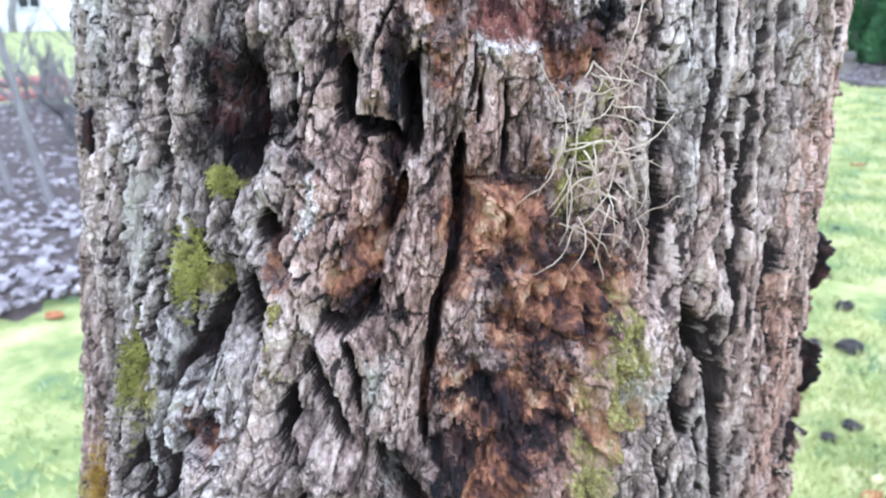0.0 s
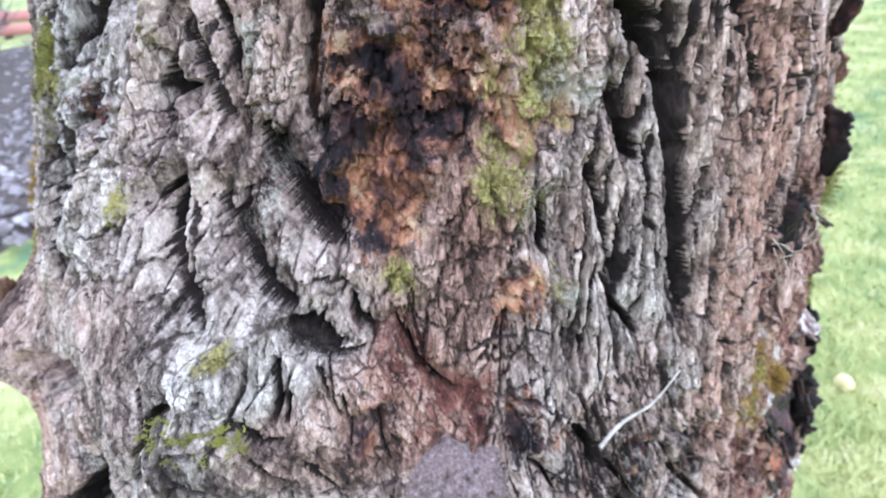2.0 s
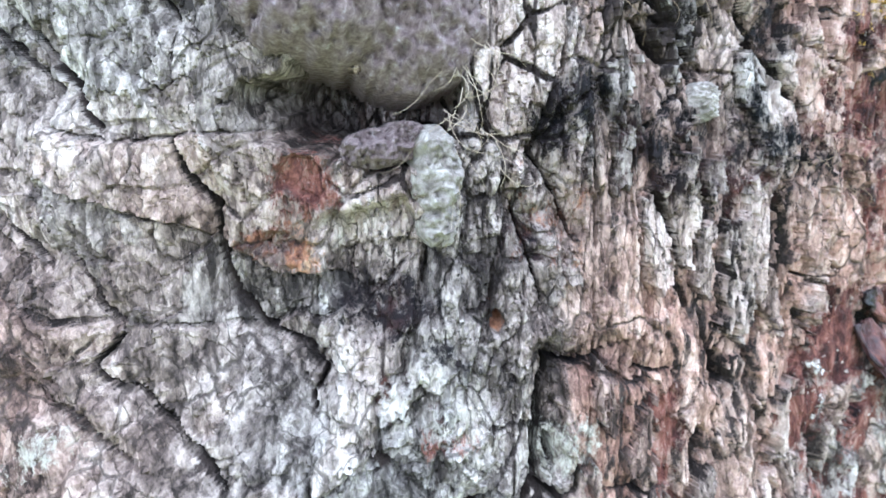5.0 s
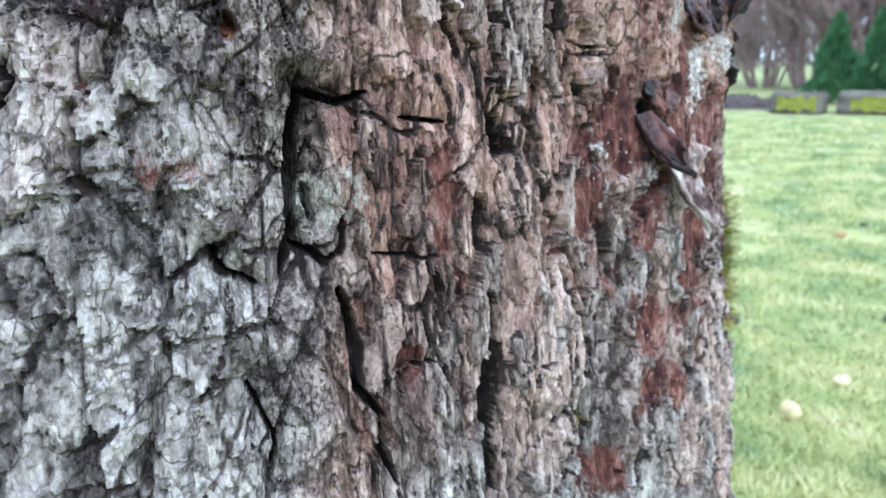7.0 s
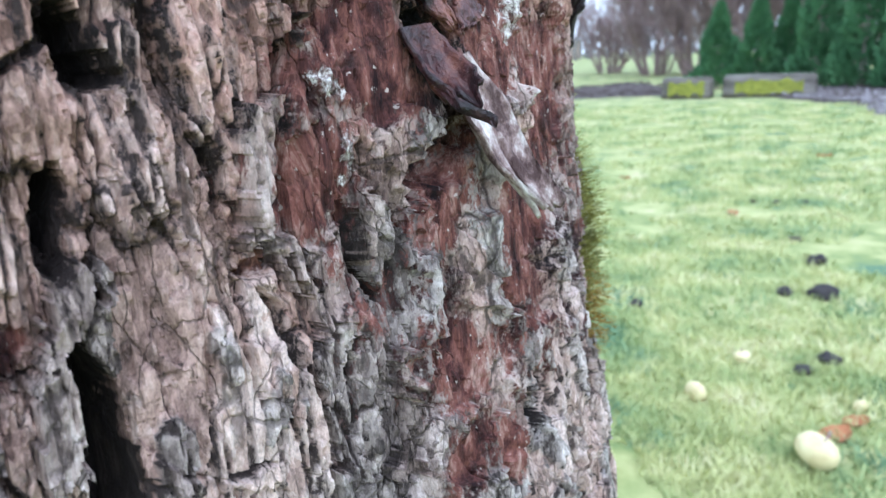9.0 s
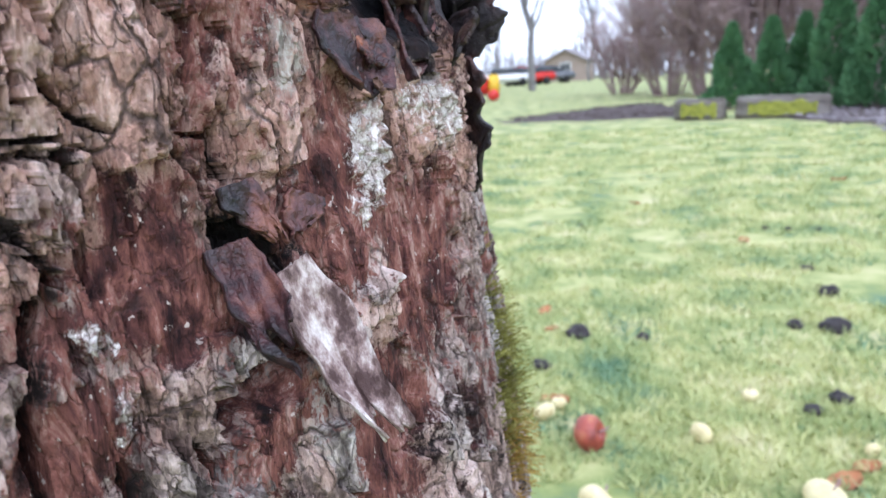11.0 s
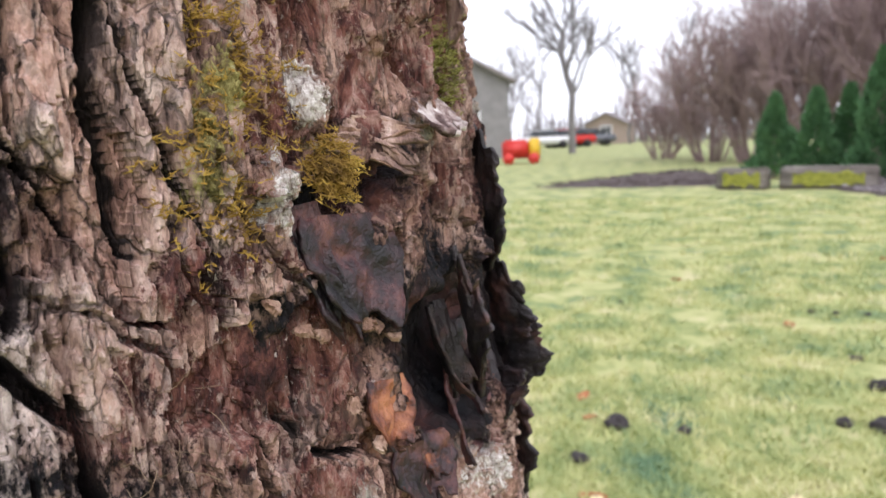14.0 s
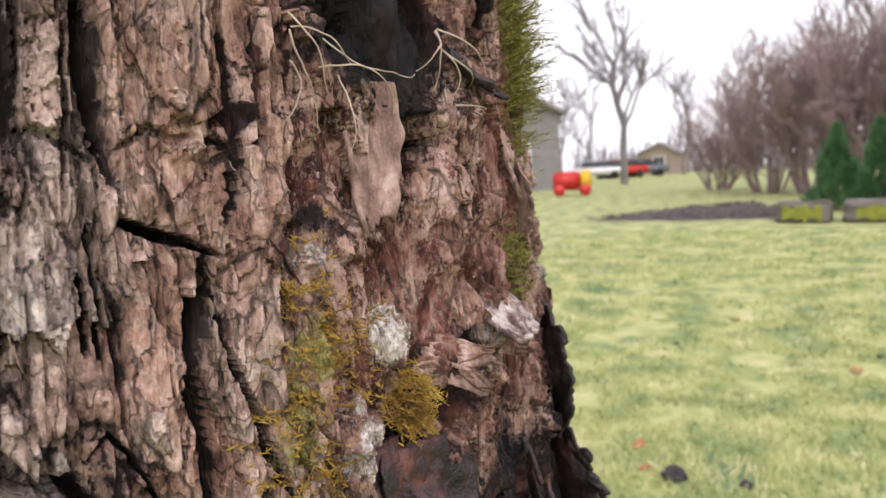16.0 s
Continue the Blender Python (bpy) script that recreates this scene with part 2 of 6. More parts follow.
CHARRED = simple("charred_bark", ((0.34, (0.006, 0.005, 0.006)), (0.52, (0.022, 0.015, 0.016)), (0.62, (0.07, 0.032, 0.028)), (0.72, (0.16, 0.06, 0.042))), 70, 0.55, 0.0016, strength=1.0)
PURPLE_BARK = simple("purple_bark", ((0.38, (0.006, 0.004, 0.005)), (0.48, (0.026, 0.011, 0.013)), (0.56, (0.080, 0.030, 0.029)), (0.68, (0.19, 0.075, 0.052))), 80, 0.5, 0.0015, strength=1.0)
PALE_BARK = simple("pale_bark", ((0.40, (0.07, 0.038, 0.034)), (0.48, (0.24, 0.165, 0.15)), (0.55, (0.50, 0.42, 0.39)), (0.66, (0.76, 0.72, 0.69))), 170, 0.8, 0.0016, (1, 1, 0.5), strength=1.0)
PINK_BARK = simple("pink_bark", ((0.32, (0.07, 0.04, 0.032)), (0.45, (0.25, 0.155, 0.125)), (0.56, (0.43, 0.29, 0.24)), (0.7, (0.66, 0.52, 0.46))), 160, 0.85, 0.002, (1, 1, 0.5), strength=1.0)
RUST = simple("rust_bark", ((0.36, (0.010, 0.006, 0.008)), (0.45, (0.045, 0.018, 0.017)), (0.54, (0.19, 0.060, 0.030)), (0.66, (0.40, 0.16, 0.075))), 90, 0.5, 0.0015, strength=1.0)
# red paled towards pink, with the haze of distance put into the colour
HAZY_RED = simple("hazy_red_paint", ((0.3, (0.42, 0.16, 0.15)), (0.7, (0.52, 0.24, 0.22))), 3, 0.7, 0.001)
TAN_BARK = simple("tan_bark", ((0.32, (0.09, 0.045, 0.03)), (0.5, (0.30, 0.175, 0.12)), (0.68, (0.52, 0.38, 0.29))), 150, 0.75, 0.0016, (1, 1, 0.5), strength=1.0)
MOSS_LEAF = simple("moss_leaf", ((0.3, (0.07, 0.065, 0.012)), (0.5, (0.20, 0.19, 0.035)), (0.75, (0.42, 0.40, 0.11))), 150, 0.8, 0.0005)
AMBER_MOSS = simple("amber_moss", ((0.3, (0.10, 0.050, 0.008)), (0.5, (0.30, 0.175, 0.022)), (0.75, (0.50, 0.36, 0.07))), 150, 0.8, 0.0005)
FIBRE = simple("dry_fibre", ((0.3, (0.26, 0.19, 0.14)), (0.55, (0.48, 0.39, 0.30)), (0.75, (0.68, 0.60, 0.52))), 120, 0.8, 0.0005)
DULL_FIBRE = simple("dull_fibre", ((0.3, (0.12, 0.075, 0.045)), (0.55, (0.26, 0.18, 0.115)), (0.75, (0.40, 0.31, 0.22))), 120, 0.8, 0.0004)
PALE_TWIG = simple("pale_twig", ((0.3, (0.30, 0.26, 0.23)), (0.6, (0.58, 0.53, 0.49))), 200, 0.8, 0.0006)

# ======== numeric noise ========
RNG = np.random.default_rng(7)
TAB = RNG.random((256, 256)).astype(np.float32)


def vnoise(x, y, seed=0):
    x, y = np.asarray(x, np.float32), np.asarray(y, np.float32)
    bx, by = np.floor(x), np.floor(y)
    fx, fy = x - bx, y - by
    fx, fy = fx * fx * (3 - 2 * fx), fy * fy * (3 - 2 * fy)
    ix, iy = (bx.astype(np.int32) + seed * 37) & 255, (by.astype(np.int32) + seed * 91) & 255
    jx, jy = (ix + 1) & 255, (iy + 1) & 255
    a, b, c, d = TAB[ix, iy], TAB[jx, iy], TAB[ix, jy], TAB[jx, jy]
    return a + (b - a) * fx + (c - a) * fy + (a - b - c + d) * fx * fy


def fbm(x, y, seed=0, octaves=4, gain=0.5):
    v, amp, tot = 0.0, 1.0, 0.0
    for k in range(octaves):
        v = v + amp * vnoise(x * 2 ** k, y * 2 ** k, seed + k * 5)
        tot, amp = tot + amp, amp * gain
    return v / tot - 0.5


def smooth(a, b, x):
    t = np.clip((x - a) / (b - a), 0, 1)
    return t * t * (3 - 2 * t)


def cells(u, v, seed):
    """Jittered cells: distances to the nearest two seeds, the nearest one's number, and the way from it."""
    u, v = u.astype(np.float32), v.astype(np.float32)
    bu, bv = np.floor(u), np.floor(v)
    iu, iv = bu.astype(np.int32), bv.astype(np.int32)
    f1, f2 = np.full(u.shape, 9.0, np.float32), np.full(u.shape, 9.0, np.float32)
    num = np.zeros(u.shape, np.int32)
    gu, gv = np.zeros(u.shape, np.float32), np.zeros(u.shape, np.float32)
    for a in (-1, 0, 1):
        for c in (-1, 0, 1):
            ju, jv = iu + a, iv + c
            du = np.float32(0.8) * TAB[(ju + seed * 17) & 255, (jv + 31) & 255] + (bu + np.float32(a + 0.1) - u)
            dv = np.float32(0.8) * TAB[(ju + 77) & 255, (jv + seed * 29) & 255] + (bv + np.float32(c + 0.1) - v)
            d = np.hypot(du, dv)
            near = d < f1
            gu, gv = np.where(near, -du, gu), np.where(near, -dv, gv)
            f2 = np.where(near, f1, np.minimum(f2, d))
            num = np.where(near, (ju & 255) * 256 + (jv & 255), num)
            f1 = np.where(near, d, f1)
    return f1, f2, num, gu, gv


# ======== the trunk's form ========
R0 = 0.21


def centre(z):
    d = np.clip(z - 0.8, -0.8, 0.6)
    return 0.1447 + 0.0432 * d, 0.5684 + 0.0353 * d


SWELLS = ((-86, 0.905, 0.026, 12, 0.045), (-69, 0.768, -0.016, 7, 0.03), (-106, 0.95, 0.008, 10, 0.04), (-74, 0.985, -0.008, 10, 0.04), (-123, 0.895, 0.026, 9, 0.020))


def radius(th, z):
    """The trunk's radius at an angle (radians) and a height, without its bark."""
    d = np.clip(z - 0.8, -0.8, 0.45)
    r = (0.2073 - 0.1631 * d + 0.0557 * d * d + (0.0581 * d - 0.0022) * np.cos(2 * th) + (0.0009 - 0.0112 * d) * np.sin(2 * th)
         + (0.0087 - 0.0103 * d) * np.cos(3 * th) + (0.0147 - 0.0357 * d) * np.sin(3 * th))
    deg = np.degrees(th)
    for a, h, amp, sa, sh in SWELLS:
        r = r + amp * np.exp(-((deg - a) / sa) ** 2 - ((z - h) / sh) ** 2)
    return r - 0.02 * np.clip(z - 1.25, 0, 2)


def on_trunk(deg, z, out=0.0):
    th = radians(deg)
    r = float(radius(th, z)) + out
    cx, cy = centre(z)
    return Vector((float(cx) + r * math.cos(th), float(cy) + r * math.sin(th), z))


FURROWS, HOLLOWS, PATCHES = [], [], []


def furrow(width, depth, line):
    FURROWS.append((max(width, 0.9) / 1000, depth / 1000, [tuple(float(v) for v in p.split(",")) for p in line.split()]))


def hollow(deg, z, half_deg, half_z, depth):
    HOLLOWS.append((deg, z, half_deg, half_z, depth / 1000))


def patch(kind, deg, z, half_deg, half_z, amount):
    PATCHES.append((kind, deg, z, half_deg, half_z, amount))


# furrows between the plates: width and depth in millimetres, then angle,height along each
furrow(12.0, 19.0, "-101.2,1.113 -100.3,1.097 -101.1,1.084 -101.3,1.077")
furrow(11.8, 19.0, "-115.3,1.114 -114.4,1.103 -113.3,1.087 -112.1,1.069")
furrow(9.3, 19.0, "-127.2,1.107 -125.8,1.089")
furrow(12.0, 19.0, "-139.9,1.046 -130.2,1.024 -125.8,1.004")
furrow(3.3, 9.8, "-95.7,1.113 -95.5,1.103 -95.6,1.093")
furrow(8.7, 19.0, "-88.5,1.113 -88.6,1.100 -88.9,1.096")
furrow(9.5, 19.0, "-80.5,1.112 -80.2,1.101 -79.9,1.087")
furrow(5.2, 13.8, "-87.8,1.095 -85.1,1.094 -82.3,1.093 -81.3,1.086")
furrow(6.4, 16.7, "-73.9,1.090 -74.2,1.079 -73.6,1.068 -74.1,1.056 -75.0,1.046 -76.6,1.037 -76.9,1.025 -77.5,1.014")
furrow(1.8, 6.5, "-71.6,1.106 -71.9,1.095")
furrow(2.4, 7.8, "-68.5,1.106 -68.1,1.086 -68.7,1.078")
furrow(1.7, 6.3, "-74.8,1.079 -72.8,1.076 -70.8,1.077")
furrow(7.6, 19.0, "-47.5,1.102 -46.8,1.090 -47.6,1.077 -46.9,1.063 -47.4,1.049 -47.5,1.032")
furrow(10.3, 19.0, "-42.6,1.029 -41.9,1.019 -37.8,1.000 -36.1,0.983 -34.2,0.964 -33.1,0.937 -31.9,0.908")
furrow(8.2, 19.0, "-38.4,1.097 -37.4,1.075 -36.7,1.059 -37.6,1.047 -36.7,1.035")
furrow(6.7, 17.3, "-31.2,1.079 -30.6,1.061")
furrow(9.8, 19.0, "-25.5,1.050 -25.7,1.035 -26.6,1.019 -25.1,0.997")
furrow(9.2, 19.0, "-28.0,1.107 -27.2,1.095")
furrow(12.0, 19.0, "-6.3,0.998 -5.8,0.972 -5.1,0.941 -4.1,0.914")
furrow(5.7, 15.1, "-43.5,0.994 -41.6,0.976 -39.3,0.967")
furrow(11.1, 19.0, "-98.3,1.066 -97.5,1.057")
furrow(9.8, 19.0, "-100.4,1.045 -99.4,1.037 -98.8,1.029")
furrow(8.6, 19.0, "-103.7,1.047 -102.6,1.038 -104.9,1.020 -105.0,1.012")
furrow(12.0, 19.0, "-114.5,1.011 -117.8,1.002")
furrow(12.0, 19.0, "-111.7,0.980 -110.6,0.966 -109.9,0.950")
furrow(6.9, 17.7, "-92.0,1.023 -90.6,1.014 -88.5,1.005 -86.2,0.992")
furrow(7.4, 18.9, "-93.0,1.009 -94.1,0.998 -94.2,0.990")
furrow(5.1, 13.6, "-90.5,1.033 -87.6,1.031 -84.4,1.038 -83.8,1.045")
furrow(4.5, 12.4, "-84.0,1.057 -81.5,1.071 -80.9,1.079")
furrow(3.2, 9.6, "-87.5,1.025 -86.1,1.014 -85.4,1.001")
furrow(3.5, 10.3, "-77.9,1.014 -78.1,0.998 -77.7,0.986")
furrow(5.5, 14.6, "-86.5,0.970 -85.6,0.962")
furrow(2.5, 8.0, "-90.8,0.975 -93.6,0.968")
furrow(5.6, 14.8, "-90.7,0.972 -90.9,0.959 -89.6,0.950 -87.8,0.942 -86.2,0.934")
furrow(4.8, 13.0, "-84.5,0.970 -84.1,0.959 -82.6,0.951 -80.8,0.943 -78.6,0.937")
furrow(8.0, 19.0, "-83.2,0.988 -81.3,0.979 -78.8,0.969 -76.9,0.962 -74.4,0.953")
furrow(5.6, 14.8, "-78.9,0.931 -76.9,0.931 -74.8,0.925")
furrow(3.4, 9.9, "-103.0,0.944 -100.2,0.929")
furrow(11.2, 19.0, "-106.5,0.981 -106.5,0.966")
furrow(4.2, 11.8, "-52.0,0.959 -51.4,0.941")
furrow(4.7, 12.8, "-45.7,0.967 -43.8,0.944 -42.9,0.925")
furrow(8.5, 19.0, "-35.3,1.002 -35.1,0.977 -32.7,0.934 -31.3,0.902")
furrow(6.2, 16.1, "-27.5,1.038 -27.2,1.018 -23.8,0.989 -23.5,0.968")
furrow(10.7, 19.0, "-17.0,1.054 -13.2,0.999")
furrow(2.7, 8.4, "-79.4,0.925 -79.0,0.915 -79.1,0.905")
furrow(3.5, 10.2, "-78.8,0.930 -75.9,0.924 -73.5,0.924")
furrow(3.1, 9.2, "-91.1,0.915 -90.0,0.902 -92.3,0.881")
furrow(1.1, 5.0, "-75.9,0.921 -74.9,0.910 -73.9,0.901")
furrow(1.9, 6.8, "-68.6,0.929 -66.3,0.912 -63.3,0.900")
furrow(2.8, 8.7, "-73.1,0.938 -72.5,0.930 -70.9,0.925")
furrow(4.3, 12.0, "-44.4,0.930 -41.8,0.915 -38.2,0.901")
furrow(2.8, 8.7, "-87.4,0.914 -89.2,0.910 -89.8,0.902 -91.8,0.890")
furrow(8.9, 19.0, "-98.2,0.879 -102.5,0.855 -112.8,0.823")
furrow(2.2, 7.3, "-81.6,0.907 -80.1,0.900 -78.5,0.899")
furrow(1.9, 6.7, "-78.0,0.914 -78.2,0.903")
furrow(1.0, 4.8, "-73.9,0.909 -73.2,0.899 -72.8,0.890")
furrow(0.9, 4.6, "-70.9,0.899 -70.0,0.888 -69.2,0.880")
furrow(0.8, 4.2, "-77.0,0.890 -74.8,0.878 -73.3,0.868")
furrow(0.8, 4.3, "-75.2,0.922 -74.3,0.908")
furrow(1.3, 5.3, "-66.8,0.912 -64.9,0.904 -62.5,0.898")
furrow(2.8, 8.7, "-78.6,0.928 -76.4,0.924 -74.2,0.920 -71.9,0.920")
furrow(2.4, 7.8, "-49.1,0.912 -48.3,0.902")
furrow(5.0, 13.5, "-34.0,0.931 -33.0,0.919 -31.4,0.908")
furrow(2.9, 8.9, "-42.8,0.851 -39.1,0.835 -36.3,0.817")
furrow(3.6, 10.5, "-33.7,0.851 -31.4,0.833 -25.6,0.807")
furrow(2.0, 6.9, "-22.9,0.885 -22.3,0.866 -18.8,0.831")
furrow(2.7, 8.5, "-105.3,0.860 -98.2,0.858 -92.9,0.853 -89.0,0.850 -87.9,0.844 -86.4,0.838 -84.4,0.832 -82.3,0.825 -81.1,0.821")
furrow(1.7, 6.1, "-89.0,0.850 -87.8,0.857 -85.0,0.861")
furrow(1.5, 5.7, "-84.9,0.876 -84.0,0.871 -82.6,0.871 -81.5,0.863 -80.4,0.857 -79.3,0.860 -77.5,0.863 -76.4,0.868")
furrow(1.3, 5.3, "-79.7,0.823 -79.1,0.816 -78.3,0.813")
furrow(2.2, 7.4, "-102.9,0.803 -94.9,0.804 -91.4,0.801")
furrow(1.1, 5.0, "-83.6,0.789 -81.9,0.784")
furrow(1.2, 5.2, "-88.3,0.792 -86.8,0.790")
furrow(1.9, 6.6, "-80.8,0.896 -79.9,0.891 -78.6,0.882 -78.0,0.876")
furrow(0.6, 3.8, "-76.1,0.850 -74.7,0.839 -73.6,0.835")
furrow(1.8, 6.4, "-54.1,0.865 -51.7,0.857 -50.2,0.847")
furrow(4.4, 12.2, "-47.5,0.872 -44.7,0.859 -44.0,0.849")
furrow(1.9, 6.6, "-84.0,0.839 -81.8,0.829 -80.0,0.823 -79.2,0.818")
furrow(1.5, 5.7, "-73.8,0.810 -73.3,0.803 -71.7,0.795 -72.0,0.784 -71.3,0.772 -69.4,0.763 -66.5,0.760 -64.6,0.754 -65.5,0.748 -65.1,0.744")
furrow(1.2, 5.2, "-83.9,0.795 -81.8,0.788 -80.7,0.784")
furrow(1.1, 5.0, "-79.7,0.787 -78.5,0.780 -77.9,0.774 -76.7,0.768")
furrow(1.7, 6.2, "-76.7,0.767 -77.9,0.761 -77.4,0.757 -75.5,0.753 -73.2,0.744 -71.3,0.737 -70.1,0.731")
furrow(1.2, 5.2, "-81.1,0.758 -79.4,0.752 -78.2,0.749 -77.1,0.744 -75.5,0.740")
furrow(3.0, 9.2, "-39.8,0.790 -37.9,0.779 -37.2,0.767 -35.9,0.758")
furrow(3.1, 9.2, "-41.3,0.833 -38.6,0.822")
furrow(2.2, 7.3, "-48.5,0.730 -48.0,0.722")
furrow(0.8, 4.3, "-52.0,0.792 -50.6,0.780 -49.2,0.765")
furrow(0.9, 4.4, "-50.7,0.804 -48.4,0.793 -46.9,0.781")
furrow(3.4, 9.9, "-48.6,0.751 -49.2,0.744 -49.5,0.731 -49.5,0.720 -49.9,0.717 -50.4,0.710")
furrow(1.6, 6.0, "-54.7,0.720 -54.1,0.715 -52.7,0.712 -51.8,0.710")
furrow(1.5, 5.9, "-49.8,0.717 -48.1,0.715 -47.3,0.712 -46.6,0.715")
furrow(2.5, 8.1, "-46.6,0.706 -45.8,0.699 -45.5,0.689 -45.4,0.681 -44.5,0.677 -43.5,0.672 -43.8,0.664 -42.9,0.655")
furrow(5.6, 14.8, "-32.3,0.742 -32.0,0.735 -30.9,0.733")
furrow(4.6, 12.6, "-33.6,0.722 -34.0,0.715 -34.0,0.707")
furrow(7.4, 18.8, "-34.0,0.697 -33.1,0.687 -33.0,0.675 -33.5,0.664 -34.0,0.655 -34.0,0.647 -32.7,0.637")
furrow(1.5, 5.7, "-46.1,0.722 -46.3,0.714")
furrow(1.3, 5.3, "-52.9,0.690 -52.1,0.683 -51.2,0.675 -51.5,0.667")
furrow(1.1, 4.8, "-43.6,0.682 -41.7,0.682 -39.3,0.683")
furrow(0.5, 3.6, "-44.4,0.713 -41.2,0.711 -38.1,0.709")
furrow(0.9, 4.4, "-37.7,0.696 -35.5,0.696")
furrow(1.8, 6.4, "-48.7,0.751 -45.9,0.748 -43.6,0.750")
furrow(1.0, 4.7, "-41.3,0.744 -37.5,0.742")
furrow(1.6, 6.1, "-28.2,0.752 -27.4,0.743")
furrow(3.1, 9.3, "-21.9,0.744 -22.7,0.732 -23.5,0.721 -23.3,0.706 -22.3,0.694")
furrow(3.1, 9.2, "-20.2,0.709 -19.8,0.697 -18.0,0.688")
furrow(4.4, 12.2, "-13.6,0.686 -13.0,0.674")
furrow(2.1, 7.0, "-21.3,0.682 -21.4,0.666")
furrow(2.2, 7.4, "-23.5,0.751 -21.4,0.738")
furrow(1.8, 6.6, "-27.5,0.650 -25.7,0.653 -23.3,0.650")
furrow(2.5, 7.9, "-22.9,0.640 -23.3,0.623")
furrow(4.3, 12.0, "-4.7,0.655 -6.5,0.637")
furrow(6.2, 16.1, "3.6,0.650 4.1,0.621")
furrow(1.7, 6.2, "-21.1,0.763 -20.7,0.755 -20.3,0.748 -20.4,0.737")
furrow(1.0, 4.7, "-21.3,0.768 -20.4,0.764 -18.9,0.760")
furrow(2.8, 8.6, "-13.6,0.760 -13.8,0.753 -12.9,0.749")
furrow(0.8, 4.2, "-15.9,0.759 -14.0,0.758")
furrow(1.7, 6.3, "-16.9,0.707 -16.0,0.701 -15.9,0.697")
furrow(2.5, 8.0, "-25.6,0.812 -25.4,0.809 -25.1,0.804 -25.1,0.799 -24.9,0.794 -24.6,0.790")
furrow(3.0, 9.2, "-27.3,0.789 -26.9,0.783 -26.3,0.778 -26.1,0.771 -25.8,0.764 -25.6,0.756 -25.3,0.748")
furrow(1.6, 6.0, "-24.6,0.790 -25.4,0.790 -26.7,0.789")
furrow(0.9, 4.5, "-24.5,0.762 -22.9,0.760 -21.2,0.760")
furrow(0.7, 4.0, "-18.6,0.812 -19.1,0.802")
furrow(1.4, 5.6, "-15.2,0.800 -14.1,0.794 -14.2,0.788")
furrow(1.7, 6.1, "-13.6,0.789 -11.5,0.785 -8.6,0.783")
furrow(0.5, 3.7, "-16.9,0.796 -16.2,0.790")
furrow(2.0, 6.8, "-13.0,0.776 -12.8,0.771 -12.2,0.767")
furrow(2.3, 7.6, "-14.0,0.759 -13.9,0.751")
furrow(0.7, 4.0, "-15.3,0.760 -16.7,0.760")
furrow(1.3, 5.3, "-13.5,0.806 -13.8,0.796 -13.6,0.790")
furrow(2.0, 7.0, "-26.6,0.887 -25.4,0.885 -23.8,0.883 -22.5,0.881 -22.0,0.880")
furrow(3.7, 10.5, "-23.1,0.881 -23.3,0.871 -23.6,0.862 -23.1,0.854 -22.7,0.846 -22.8,0.838 -22.4,0.832")
furrow(1.1, 4.8, "-28.6,0.880 -28.3,0.872 -28.2,0.866")
furrow(0.9, 4.5, "-28.6,0.849 -27.5,0.853 -26.8,0.850 -25.5,0.842 -24.5,0.835")
furrow(2.8, 8.6, "-29.5,0.847 -28.5,0.842")
furrow(2.2, 7.4, "-27.6,0.836 -27.3,0.828 -27.9,0.823")
furrow(1.0, 4.6, "-22.9,0.822 -20.8,0.820")
furrow(1.6, 6.0, "-20.8,0.894 -20.6,0.889 -21.3,0.883")
furrow(1.0, 4.6, "-17.6,0.895 -17.0,0.890")
furrow(1.4, 5.7, "-17.5,0.881 -18.1,0.872 -18.6,0.862")
furrow(3.3, 9.7, "-12.3,0.897 -12.1,0.888")
furrow(3.1, 9.3, "-5.6,0.900 -8.6,0.896 -10.1,0.894")
furrow(3.1, 9.2, "-2.8,0.888 -3.0,0.875 -1.6,0.864 -1.1,0.857")
furrow(1.3, 5.3, "-10.6,0.878 -11.4,0.866")
furrow(2.3, 7.6, "-27.6,0.922 -27.5,0.909 -27.0,0.893")
furrow(0.8, 4.3, "-27.9,0.887 -27.8,0.876 -27.6,0.865")
furrow(1.8, 6.4, "-20.9,0.919 -20.6,0.905 -20.2,0.891")
furrow(3.1, 9.3, "-3.1,0.896 -2.3,0.882 -1.4,0.868")
# hollows: angle, height, half sizes in degrees and metres, depth in millimetres
hollow(-103, 0.997, 3.3, 0.006, 10)
hollow(-96.2, 1.06, 1.7, 0.008, 9)
hollow(-103.4, 1.1, 3.6, 0.017, 4)
hollow(-91.9, 0.998, 1.5, 0.007, 12)
hollow(-82.5, 1.087, 2, 0.005, 9)
hollow(-62.8, 0.815, 7.4, 0.010, 34)
hollow(-60, 0.778, 4.6, 0.017, 8)
hollow(-12.9, 0.713, 2, 0.007, 10)
hollow(-12.9, 0.729, 1.7, 0.013, 13)
hollow(1.5, 0.797, 5.6, 0.020, 9)
hollow(-9.5, 0.835, 5.3, 0.008, 8)
hollow(-4.3, 0.846, 1.6, 0.010, 13)
hollow(-30.1, 0.848, 1.9, 0.003, 12)
hollow(-7.8, 0.901, 3.3, 0.005, 10)
hollow(-109.5, 0.897, 7.3, 0.01, 22)
